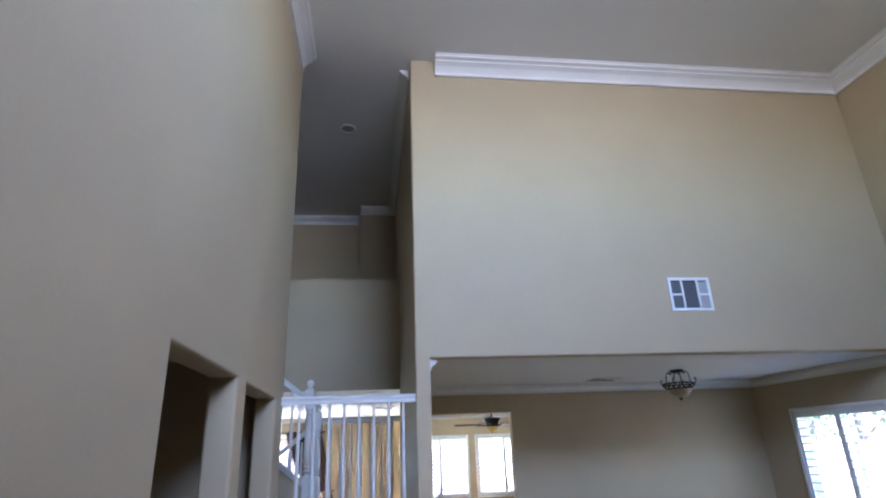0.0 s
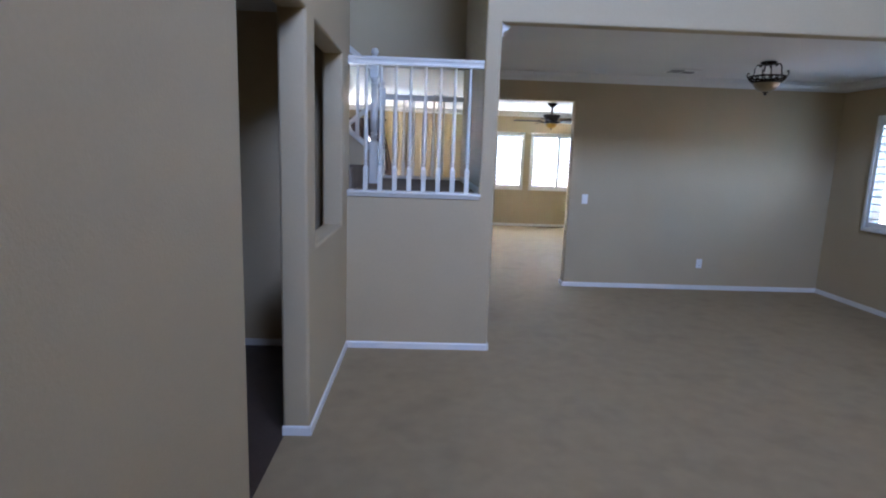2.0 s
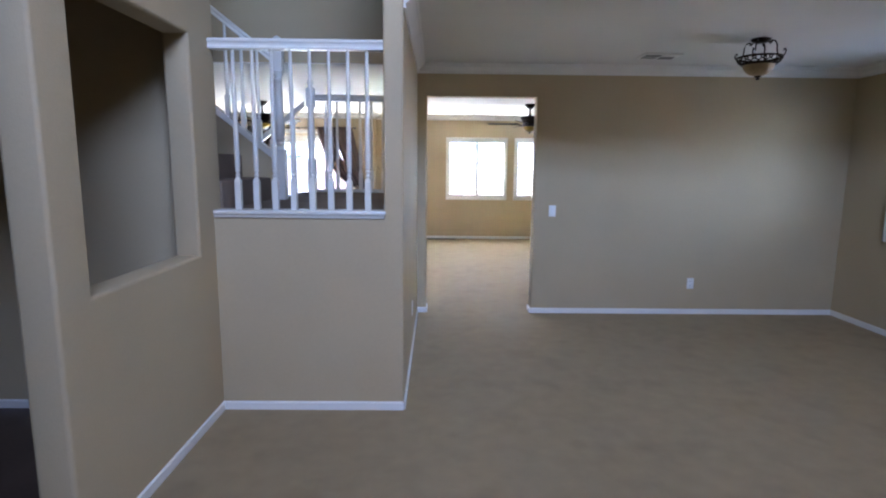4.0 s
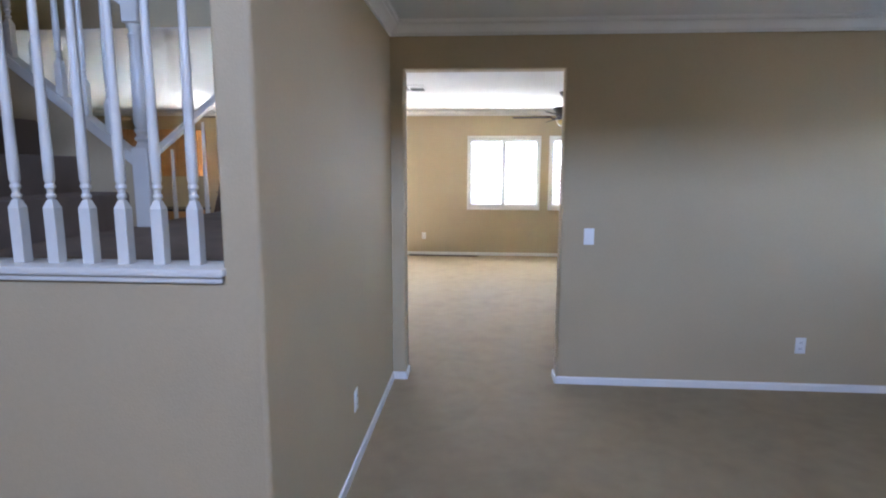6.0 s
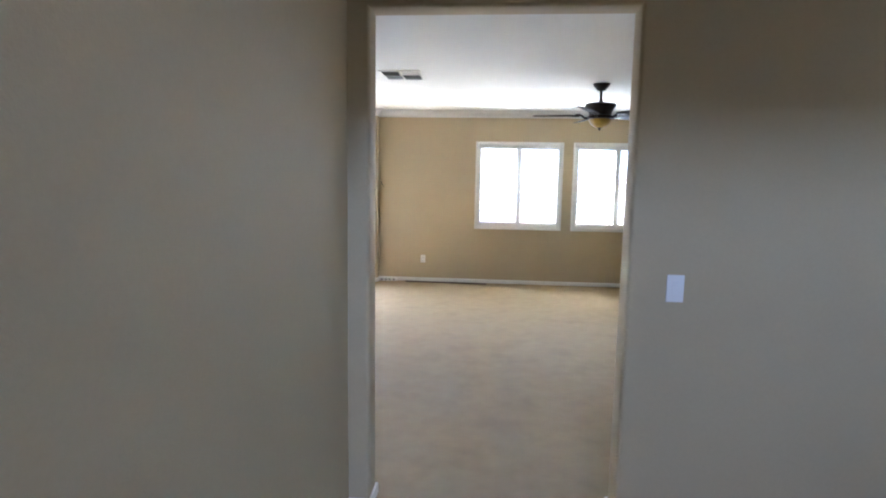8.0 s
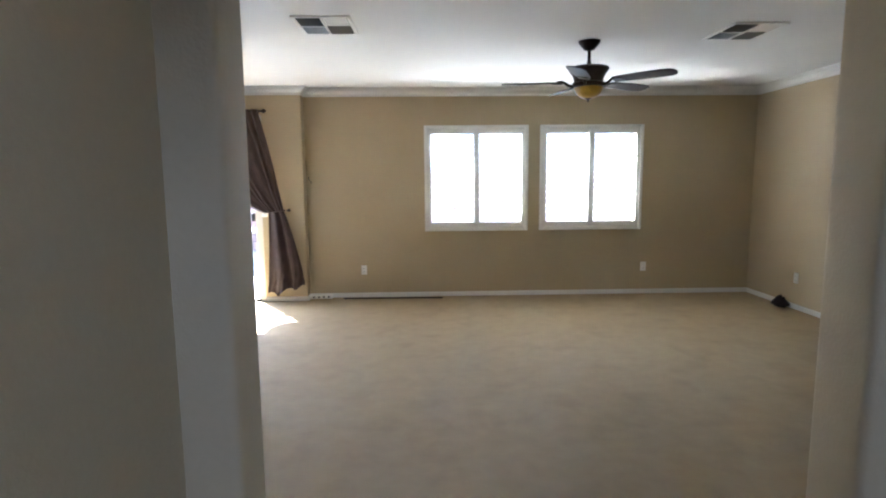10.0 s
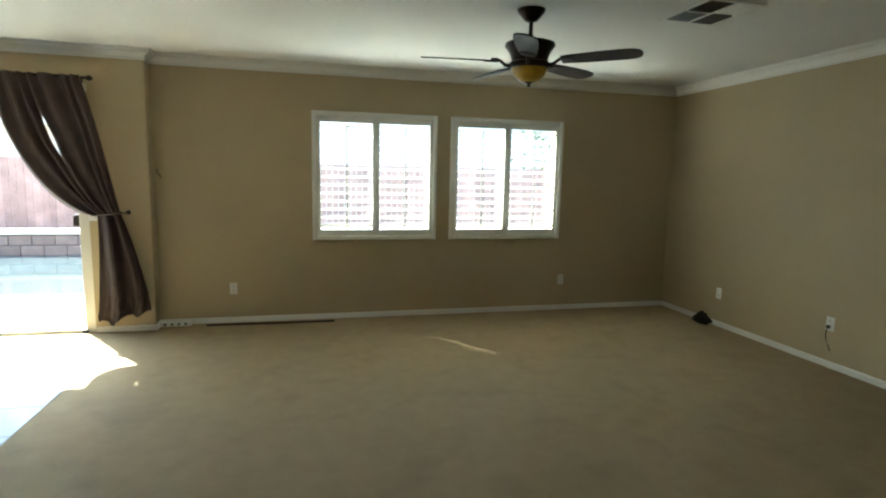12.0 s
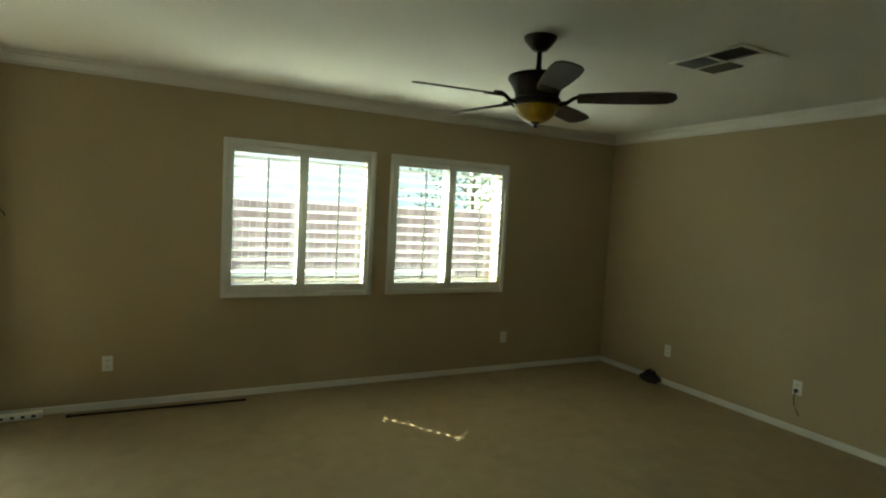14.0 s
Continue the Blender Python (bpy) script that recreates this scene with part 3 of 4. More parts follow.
def curtain(mirror):
    """A panel gathered on the rod and swept aside to a tie-back; mirror is 1 or -1 about the door's middle."""
    cx = -2.26
    th = thing("curtain", "brown satin curtain panel tied back beside the patio door", "curtain", pose(cx, 12.15, 0), group="curtains at the patio door")
    tie = ((-1.01, 1.165), (-0.78, 1.195))

    def spread(u, s, gap):
        p = bez((-1.82, 2.445), (-1.56, 1.28), tie[0], s)
        q = bez((-1.04, 2.445), (-0.90, 1.85), tie[1], s)
        x = p[0] + (q[0] - p[0]) * u
        z = p[1] + (q[1] - p[1]) * u
        x += gap
        y = (0.032 * (1 - 0.6 * s)) * math.sin(u * 46 + 1.6 * math.sin(u * 13 + 1) + 0.9 * math.sin(s * 5 + u * 3)) + 0.018 * math.sin(u * 17 + s * 4) + 0.0015 * math.sin(u * 83 + s * 11) - 0.02
        return ((x - cx) * mirror, y, z)

    bm = bmesh.new()
    rows, cols = 40, 60
    for lo, hi, side in ((0.0, 0.45, -1), (0.45, 1.0, 1)):
        n = int(cols * (hi - lo))
        grid = []
        for r in range(rows + 1):
            s = r / rows
            open_by = 0.015 * math.sin(math.pi * (s - 0.21) / 0.27) if 0.21 < s < 0.48 else 0
            grid.append([bm.verts.new(spread(lo + (hi - lo) * c / n, s, side * open_by * (1 - abs((c / n) - (1 if side < 0 else 0))))) for c in range(n + 1)])
        for r in range(rows):
            for c in range(n):
                bm.faces.new((grid[r][c], grid[r][c + 1], grid[r + 1][c + 1], grid[r + 1][c]))
    bmesh.ops.remove_doubles(bm, verts=bm.verts, dist=0.0004)
    bmesh.ops.solidify(bm, geom=bm.faces[:], thickness=0.003)
    part("swept_drape", bm, CURTAIN, th, smooth=80)
    bm = bmesh.new()
    grid = []
    for r in range(31):
        s = r / 30
        row = []
        for c in range(61):
            u = c / 60
            x0 = tie[0][0] + 0.02 - 0.045 * s * s
            x1 = tie[1][0] - 0.01 + (0.25 * s ** 0.8)
            fold = u * 12 + 1.2 * math.sin(u * 7 + 2) + 0.5 * math.sin(2.4 * s)
            z_end = (0.128 if u < 0.32 else 0.15 + 0.13 * (u - 0.32)) + 0.022 * math.sin(u * 15)
            z = (1.175 + 0.02 * u) * (1 - s) + z_end * s
            hem = max(0.0, (s - 0.72) / 0.28)
            y = (0.016 + (0.014 if u > 0.2 else 0.008) * s) * math.sin(fold) + 0.016 * math.sin(u * 11 + 1) - 0.012 + 0.02 * (1 - s)
            y += 0.016 * hem * math.sin(s * 52 + u * 9) + 0.012 * hem * math.sin(u * 43 + s * 19) + 0.0008 * math.sin(u * 61 + s * 7)
            y -= 0.030 * hem * hem * (1 if u > 0.32 else 0.3)
            row.append(bm.verts.new(((x0 + (x1 - x0) * u - cx) * mirror, y, z)))
        grid.append(row)
    for r in range(30):
        for c in range(60):
            bm.faces.new((grid[r][c], grid[r][c + 1], grid[r + 1][c + 1], grid[r + 1][c]))
    bmesh.ops.solidify(bm, geom=bm.faces[:], thickness=0.003)
    part("hanging_tail", bm, CURTAIN, th, smooth=80)
    bm = bmesh.new()
    ring = [((-0.895 + 0.122 * math.cos(a) - cx) * mirror, 0.055 * math.sin(a) - 0.005, 1.185 + 0.012 * math.cos(a)) for a in [2 * math.pi * k / 24 for k in range(25)]]
    tube(bm, ring, [0.011] * 25, 8)
    part("tie_band", bm, CURTAIN, th)
    kn = thing("tieback_knob", "dark bronze curtain tie-back hook on the wall", "tieback", pose(cx + (-0.755 - cx) * mirror, SY, 1.19), group="tie-backs")
    part("stem", tube(bmesh.new(), [(0, 0, 0), (0, -0.06, 0), (0, -0.13, 0.0), (0.01 * mirror, -0.15, 0.012)], 0.006, 8), BRONZE, kn)
    part("rose", lathe(bmesh.new(), [(0.022, 0), (0.02, 0.006), (0.008, 0.01)], 14), BRONZE, kn, place=pose(0, 0, 0, 90, 0, 0))


curtain(1)
curtain(-1)

# ---- stairs ----
st = thing("staircase", "taupe carpeted stairs with a landing", "stairs", pose(0, 0, 0), kind="structure")
RISE, TREAD = 0.19, 0.24
part("landing", cube(LX, 3.71, LAND - 0.2, PX0, LY - 0.12, LAND, bevel=0.004), STAIR_CARPET, st)
part("landing_nosing", cube(LX, 4.86, LAND - 0.205, LX + 0.03, LY - 0.12, LAND + 0.003, bevel=0.012, segments=2), STAIR_CARPET, st)
for i in range(9):
    part("step", cube(LX - TREAD * (i + 1) - 0.02, 3.71, LAND + RISE * i - 0.12, LX - TREAD * i + 0.02, 4.80, LAND + RISE * (i + 1), bevel=0.016, segments=2), STAIR_CARPET, st)
for i in range(6):
    part("lower_step", cube(LX - TREAD * (i + 1) - 0.01, 4.90, 0.0, LX - TREAD * i, LY - 0.12, LAND - RISE * (i + 1), bevel=0.016, segments=2), STAIR_CARPET, st)


def slab(y0, y1, z_low, z_high, n):
    """A raking board beside a flight: z offsets from the nosing line."""
    bm = bmesh.new()
    xa, xb = LX + 0.06, LX - TREAD * n
    k = RISE / TREAD
    base = LAND
    pts = [(xa, base + z_low), (xb, base + z_low + k * (xa - xb)), (xb, base + z_high + k * (xa - xb)), (xa, base + z_high)]
    a = [bm.verts.new((x, y0, z)) for x, z in pts]
    b = [bm.verts.new((x, y1, z)) for x, z in pts]
    for i in range(4):
        bm.faces.new((a[i], a[(i + 1) % 4], b[(i + 1) % 4], b[i]))
    bm.faces.new(a)
    bm.faces.new(b[::-1])
    return bm


part("soffit_side", slab(4.80, 4.84, -0.30, 0.0, 9), PAINT, st)
part("stringer", slab(4.796, 4.846, 0.0, 0.335, 9), PAINT, st, "tan painted raking stringer")
part("stringer_cap", slab(4.775, 4.867, 0.335, 0.395, 9), RAIL, st)


def baluster_mesh(height, block=0.185):
    """A turned baluster: square foot with a pyramid shoulder, two beads and a long tapering shaft."""
    bm = bmesh.new()
    h, b = 0.0195, block
    box(bm, -h, -h, 0, h, h, b, bevel=0.002)
    rings = [[bm.verts.new((sx * w, sy * w, z)) for sx, sy in ((-1, -1), (1, -1), (1, 1), (-1, 1))] for w, z in ((h - 0.001, b - 0.001), (0.0095, b + 0.024))]
    for i in range(4):
        bm.faces.new((rings[0][i], rings[0][(i + 1) % 4], rings[1][(i + 1) % 4], rings[1][i]))
    prof = [(0.0105, b + 0.016), (0.0100, b + 0.027), (0.0150, b + 0.033), (0.0150, b + 0.040), (0.0105, b + 0.046), (0.0115, b + 0.058), (0.0160, b + 0.064), (0.0160, b + 0.071), (0.0125, b + 0.077), (0.0165, b + 0.090), (0.0170, b + 0.16), (0.0145, height * 0.62), (0.0120, height * 0.85), (0.0105, height)]
    lathe(bm, prof, 12)
    return mesh_of("baluster", bm, RAIL, 30)


def newel(parent, x, y, z0, block, top, label=""):
    h = 0.045
    bm = cube(x - h, y - h, z0, x + h, y + h, z0 + block, bevel=0.005)
    p = part("newel_post", bm, RAIL, parent, label)
    L = top - 0.30 - z0 - block
    prof = [(0.042, -0.004), (0.030, 0.018), (0.028, 0.026), (0.040, 0.036), (0.041, 0.046), (0.029, 0.058), (0.030, 0.070), (0.039, 0.080), (0.038, 0.090), (0.030, 0.098), (0.039, 0.125), (0.0405, 0.17), (0.036, L * 0.62), (0.030, L - 0.075), (0.036, L - 0.066), (0.037, L - 0.056), (0.028, L - 0.046), (0.030, L - 0.030), (0.040, L - 0.018), (0.040, L - 0.008), (0.034, L + 0.002)]
    part("turned_shaft", lathe(bmesh.new(), prof, 16, (x, y, z0 + block)), RAIL, p)
    part("upper_block", cube(x - h, y - h, top - 0.30, x + h, y + h, top - 0.10, bevel=0.006), RAIL, p)
    part("ball_finial", lathe(bmesh.new(), [(0.040, -0.002), (0.036, 0.008), (0.020, 0.016), (0.018, 0.024), (0.030, 0.036), (0.037, 0.056), (0.034, 0.076), (0.022, 0.092), (0, 0.10)], 16, (x, y, top - 0.10)), RAIL, p)
    return p


RAILSEC = [(-0.032, 0.0), (-0.032, 0.012), (-0.026, 0.02), (-0.026, 0.034), (-0.033, 0.045), (-0.028, 0.060), (-0.012, 0.067), (0.012, 0.067), (0.028, 0.060), (0.033, 0.045), (0.026, 0.034), (0.026, 0.02), (0.032, 0.012), (0.032, 0.0)]


def handrail(parent, a, b):
    bm = bmesh.new()
    a, b = Vector(a), Vector(b)
    side = (b - a).cross(Vector((0, 0, 1))).normalized()
    sweep(bm, RAILSEC, a, b, side)
    return part("handrail", bm, RAIL, parent, smooth=25)


# knee-wall railing in front of the landing
RTOP = 2.38
nr = thing("stair_railing", "white painted turned-baluster railing on the knee wall", "railing", pose(0, 0, 0))
cap = cube(LX + 0.001, JY - 0.028, SILL + 0.016, PX0 + 0.012, 3.735, SILL + 0.044, bevel=0.008, segments=2)
part("sill_cap", cap, RAIL, nr)
part("sill_moulding", cube(LX + 0.001, JY - 0.014, SILL - 0.006, PX0 + 0.004, JY + 0.002, SILL + 0.017, bevel=0.005), RAIL, nr)
handrail(nr, (LX + 0.001, 3.65, RTOP), (PX0 - 0.001, 3.65, RTOP))
bme = baluster_mesh(RTOP - SILL - 0.044, 0.185)
for i in range(8):
    part("baluster", bme, RAIL, nr, place=pose(-0.504 + 0.1212 * i, 3.65, SILL + 0.044))

# railing of the upper flight
ur = thing("stair_railing", "white painted raking railing of the upper flight", "railing", pose(0, 0, 0))
newel(ur, -0.548, 4.82, LAND, 0.43, 2.72)
k = RISE / TREAD
handrail(ur, (-0.59, 4.82, 2.50), (LX - TREAD * 9, 4.82, 2.50 + k * (-0.59 - LX + TREAD * 9)))
ume = baluster_mesh(0.80, 0.17)
for i in range(14):
    x = -0.72 - 0.13 * i
    part("baluster", ume, RAIL, ur, place=pose(x, 4.82, LAND + 0.385 + k * (LX + 0.06 - x)))

# railing at the far side of the landing and down the lower flight
fr = thing("stair_railing", "white painted railing at the far side of the landing", "railing", pose(0, 0, 0))
FYR = LY - 0.06
newel(fr, -0.575, FYR, LAND, 0.36, 2.57)
handrail(fr, (-0.555, FYR, 2.335), (PX0 - 0.001, FYR, 2.335))
part("curb", cube(-0.55, FYR - 0.06, LAND - 0.001, PX0 - 0.001, FYR + 0.065, LAND + 0.03, bevel=0.006), RAIL, fr)
fme = baluster_mesh(0.94, 0.19)
for i in range(7):
    part("baluster", fme, RAIL, fr, place=pose(-0.42 + 0.125 * i, FYR, LAND + 0.03))
handrail(fr, (-0.645, FYR, 2.27), (LX - TREAD * 6, FYR, 2.27 - k * (-0.645 - LX + TREAD * 6)))
sme = baluster_mesh(1.00, 0.19)
for i in range(11):
    x = -0.76 - 0.13 * i
    part("baluster", sme, RAIL, fr, place=pose(x, FYR, max(0.0, LAND - 0.19 - k * (LX - x) + 0.045)))
bm = bmesh.new()
pts = [(LX - 0.02, LAND - 0.30), (LX - 0.02, LAND - 0.04), (LX - TREAD * 6, LAND - 0.04 - RISE * 6), (LX - TREAD * 6, 0.0), (LX - 0.02, 0.0)]
va = [bm.verts.new((x, LY - 0.12, z)) for x, z in pts[1:]]
vb = [bm.verts.new((x, LY - 0.01, z)) for x, z in pts[1:]]
for i in range(4):
    bm.faces.new((va[i], va[(i + 1) % 4], vb[(i + 1) % 4], vb[i]))
bm.faces.new(va)
bm.faces.new(vb[::-1])
part("closed_stringer", bm, RAIL, fr)


# ---- plates on the walls ----
def wall_plate(name, place, label, category, toggle=False, cord=False, group=""):
    """local x along the wall, y out of the wall, z up; centred."""
    w = thing(name, label, category, place, group=group)
    part("cover_plate", cube(-0.038, 0.0005, -0.062, 0.038, 0.007, 0.062, bevel=0.003, segments=2), PLASTIC, w)
    if toggle:
        part("rocker", cube(-0.016, 0.006, -0.033, 0.016, 0.0105, 0.033, bevel=0.002), PLASTIC, w)
    else:
        for z in (-0.024, 0.024):
            r = part("receptacle", cube(-0.017, 0.006, z - 0.014, 0.017, 0.0095, z + 0.014, bevel=0.003), PLASTIC, w)
            part("slots", box(cube(-0.008, 0.009, z - 0.006, -0.005, 0.0102, z + 0.007), 0.005, 0.009, z - 0.006, 0.008, 0.0102, z + 0.007), DARK, r)
    if cord:
        part("plug", cube(-0.014, 0.0095, -0.038, 0.014, 0.035, -0.010, bevel=0.005, segments=2), CORD, w)
        part("cord", tube(bmesh.new(), [(0, 0.030, -0.03), (0.006, 0.035, -0.08), (0.002, 0.03, -0.14), (-0.02, 0.025, -0.19), (-0.045, 0.03, -0.23)], 0.0045, 8), CORD, w)
    return w


wall_plate("light_switch", pose(2.085, BY0, 1.172, 0, 0, 180), "white rocker light switch beside the doorway", "switch", toggle=True)
wall_plate("wall_outlet", pose(3.697, BY0, 0.358, 0, 0, 180), "white outlet on the dining room wall", "outlet", group="outlets")
wall_plate("wall_outlet", pose(PX1, 4.82, 0.395, 0, 0, -90), "white outlet low on the stair wall", "outlet", group="outlets")
wall_plate("wall_outlet", pose(0.168, FY, 0.37, 0, 0, 180), "white outlet on the family room far wall", "outlet", group="outlets")
wall_plate("wall_outlet", pose(3.95, FY, 0.374, 0, 0, 180), "white outlet under the shuttered windows", "outlet", group="outlets")
wall_plate("wall_outlet", pose(FX, 11.47, 0.37, 0, 0, 90), "white outlet near the room corner", "outlet", group="outlets")
wall_plate("wall_outlet", pose(FX, 10.11, 0.388, 0, 0, 90), "white outlet with a black cord plugged in", "outlet", cord=True, group="outlets")
wall_plate("light_switch", pose(-1.065, SY, 1.17, 0, 0, 180), "white light switch by the patio door", "switch", toggle=True)


# ---- grilles and vents ----
g = thing("return_air_grille", "white framed return air grille high on the wall", "grille", pose(2.875, JY, 3.135))
GW, GH = 0.423, 0.325
# flat black sheet in place of the dark opening behind the slats
part("backing", cube(0.02, -0.004, 0.02, GW - 0.02, -0.001, GH - 0.02), DARK, g)
fb = bmesh.new()
for a in ((0, -0.012, 0, GW, -0.001, 0.028), (0, -0.012, GH - 0.028, GW, -0.001, GH), (0, -0.012, 0.028, 0.028, -0.001, GH - 0.028), (GW - 0.028, -0.012, 0.028, GW, -0.001, GH - 0.028)):
    box(fb, *a, bevel=0.003)
part("frame", fb, TRIM, g)
for a in ((0.125, 0.028, 0.143, GH - 0.028), (0.282, 0.028, 0.300, GH - 0.028), (0.028, 0.148, 0.125, 0.166), (0.300, 0.148, GW - 0.028, 0.166)):
    part("divider", cube(a[0], -0.018, a[1], a[2], -0.002, a[3], bevel=0.002), TRIM, g)
# banks tilted one way are greyed, their shade put into the slat colour
for x0, x1, z0, z1, n, tilt, mat in ((0.03, 0.125, 0.03, 0.148, 7, 40, GRILLE), (0.03, 0.125, 0.166, 0.285, 7, 40, GRILLE), (0.143, 0.282, 0.03, 0.285, 15, 35, GRILLE), (0.30, 0.395, 0.03, 0.148, 7, -40, TRIM), (0.30, 0.395, 0.166, 0.285, 7, -40, TRIM)):
    me = mesh_of("slat", cube(0, -0.008, -0.001, x1 - x0, 0.008, 0.001), mat)
    for i in range(n):
        part("slat", me, mat, g, place=pose(x0, -0.010, z0 + (z1 - z0) * (i + 0.5) / n, tilt, 0, 0))


def ceiling_vent(x0, y0, x1, y1, label):
    """A four-way ceiling register with quarters of slats turned different ways."""
    w, d = x1 - x0, y1 - y0
    v = thing("ceiling_vent", label, "vent", pose(x0, y0, CZ), group="ceiling vents")
    # flat black sheet stands for the unlit duct above the slats
    part("backing", cube(0.02, 0.02, -0.003, w - 0.02, d - 0.02, -0.001), DARK, v)
    fb = bmesh.new()
    for a in ((0, 0, -0.012, w, 0.03, -0.001), (0, d - 0.03, -0.012, w, d, -0.001), (0, 0.03, -0.012, 0.03, d - 0.03, -0.001), (w - 0.03, 0.03, -0.012, w, d - 0.03, -0.001)):
        box(fb, *a, bevel=0.003)
    part("frame", fb, TRIM, v)
    part("divider", box(cube(w / 2 - 0.008, 0.03, -0.016, w / 2 + 0.008, d - 0.03, -0.002), 0.03, d / 2 - 0.008, -0.0155, w / 2 - 0.008, d / 2 + 0.008, -0.002), TRIM, v)
    qw, qd = w / 2 - 0.04, d / 2 - 0.04
    # three quarters take the greyed, shaded colour; the fourth stays white
    for qx, qy, along, tilt, mat in ((0.032, 0.032, 0, 45, VENTSLAT), (w / 2 + 0.008, 0.032, 1, 12, TRIM), (0.032, d / 2 + 0.008, 1, -45, VENTSLAT), (w / 2 + 0.008, d / 2 + 0.008, 0, -45, VENTSLAT)):
        n = 9
        me = mesh_of("slat", cube(0, -0.008, -0.001, qw if along == 0 else qd, 0.008, 0.001), mat)
        for i in range(n):
            f = (i + 0.5) / n
            m = pose(qx, qy + qd * f, -0.010, tilt, 0, 0) if along == 0 else pose(qx + qw * f, qy, -0.010, 0, 0, 90) @ pose(0, 0, 0, tilt, 0, 0)
            part("slat", me, mat, v, place=m)
    return v


ceiling_vent(2.767, 5.445, 3.137, 5.695, "white louvered ceiling vent in the dining room")
ceiling_vent(0.07, 9.26, 0.50, 9.75, "white louvered ceiling vent in the family room")
ceiling_vent(3.38, 9.44, 3.81, 9.95, "white louvered ceiling vent beside the fan")
dl = thing("recessed_downlight", "white trimmed recessed downlight in the stair ceiling, off", "downlight", pose(-0.24, 4.96, GZ))
part("trim_ring", lathe(bmesh.new(), [(0.075, -0.002), (0.078, -0.008), (0.10, -0.010), (0.105, -0.002)], 24), TRIM, dl)
part("reflector", lathe(bmesh.new(), [(0.073, -0.003), (0.05, -0.0015), (0, -0.001)], 24), GRILLE, dl)

# ---- dining ceiling light ----
lamp = thing("ceiling_light", "dark bronze scrolled ceiling light with a cream glass bowl, off", "ceiling light", pose(3.50, 4.80, CZ))
part("canopy", lathe(bmesh.new(), [(0.03, -0.045), (0.075, -0.038), (0.10, -0.02), (0.105, -0.008), (0.095, -0.001)], 24), BRONZE, lamp)
part("upper_ring", tube(bmesh.new(), [(0.232 * math.cos(a), 0.232 * math.sin(a), -0.178) for a in [2 * math.pi * i / 36 for i in range(37)]], 0.009, 8), BRONZE, lamp)
part("lower_ring", tube(bmesh.new(), [(0.176 * math.cos(a), 0.176 * math.sin(a), -0.240) for a in [2 * math.pi * i / 36 for i in range(37)]], 0.009, 8), BRONZE, lamp)
for i in range(34):
    a = 2 * math.pi * i / 34
    turn = 1 if i % 2 else -1
    pts = []
    for j in range(13):
        s = j / 12
        b = a + turn * (0.16 * math.sin(2 * math.pi * s) + 0.10 * s)
        r = 0.232 - 0.056 * s + 0.012 * math.sin(s * math.pi)
        pts.append((r * math.cos(b), r * math.sin(b), -0.178 - 0.062 * s))
    part("filigree", tube(bmesh.new(), pts, 0.0055, 6), BRONZE, lamp)
part("bowl", lathe(bmesh.new(), [(0.0, -0.352), (0.045, -0.349), (0.090, -0.335), (0.128, -0.310), (0.155, -0.278), (0.171, -0.236), (0.165, -0.236), (0.149, -0.274), (0.123, -0.304), (0.086, -0.328), (0.045, -0.342), (0.0, -0.345)], 32), CREAMGLASS, lamp, "cream alabaster glass bowl")
part("finial", lathe(bmesh.new(), [(0, -0.388), (0.018, -0.384), (0.024, -0.374), (0.012, -0.366), (0.034, -0.357), (0.042, -0.348), (0.01, -0.340)], 14), BRONZE, lamp)
for i in range(4):
    a = math.pi / 4 + math.pi / 2 * i
    c, s_ = math.cos(a), math.sin(a)
    prof = [(0.075, -0.03), (0.10, -0.055), (0.115, -0.045), (0.108, -0.030), (0.096, -0.040), (0.115, -0.028), (0.145, -0.035), (0.165, -0.07), (0.168, -0.12), (0.180, -0.165), (0.205, -0.185), (0.228, -0.186), (0.250, -0.165), (0.258, -0.138), (0.248, -0.118), (0.234, -0.122), (0.237, -0.136)]
    part("scroll_arm", tube(bmesh.new(), [(r * c, r * s_, z) for r, z in prof], 0.0075, 8), BRONZE, lamp)

for o in lamp.children:
    o.scale = (0.75, 0.75, 0.87)

# ---- ceiling fan ----
fan = thing("ceiling_fan", "dark bronze five-blade ceiling fan with an amber glass bowl", "ceiling fan", pose(2.44, 10.02, CZ))
part("canopy", lathe(bmesh.new(), [(0.022, -0.085), (0.045, -0.075), (0.07, -0.045), (0.09, -0.02), (0.095, -0.001)], 24), BRONZE, fan)
part("downrod", lathe(bmesh.new(), [(0.034, -0.210), (0.020, -0.190), (0.015, -0.165), (0.014, -0.08)], 14), BRONZE, fan)
part("motor_housing", lathe(bmesh.new(), [(0.10, -0.398), (0.134, -0.388), (0.138, -0.360), (0.122, -0.350), (0.126, -0.325), (0.142, -0.288), (0.162, -0.260), (0.172, -0.246), (0.168, -0.228), (0.145, -0.220), (0.07, -0.208), (0.03, -0.203)], 32), BRONZE, fan)
part("glass_bowl", lathe(bmesh.new(), [(0, -0.494), (0.045, -0.488), (0.080, -0.470), (0.108, -0.442), (0.126, -0.400), (0.122, -0.396), (0, -0.396)], 32), AMBER, fan, "amber scavo glass bowl")
part("bowl_finial", lathe(bmesh.new(), [(0, -0.524), (0.010, -0.519), (0.014, -0.509), (0.008, -0.502), (0.022, -0.496), (0.036, -0.488), (0.01, -0.480)], 12), BRONZE, fan)
blade = bmesh.new()
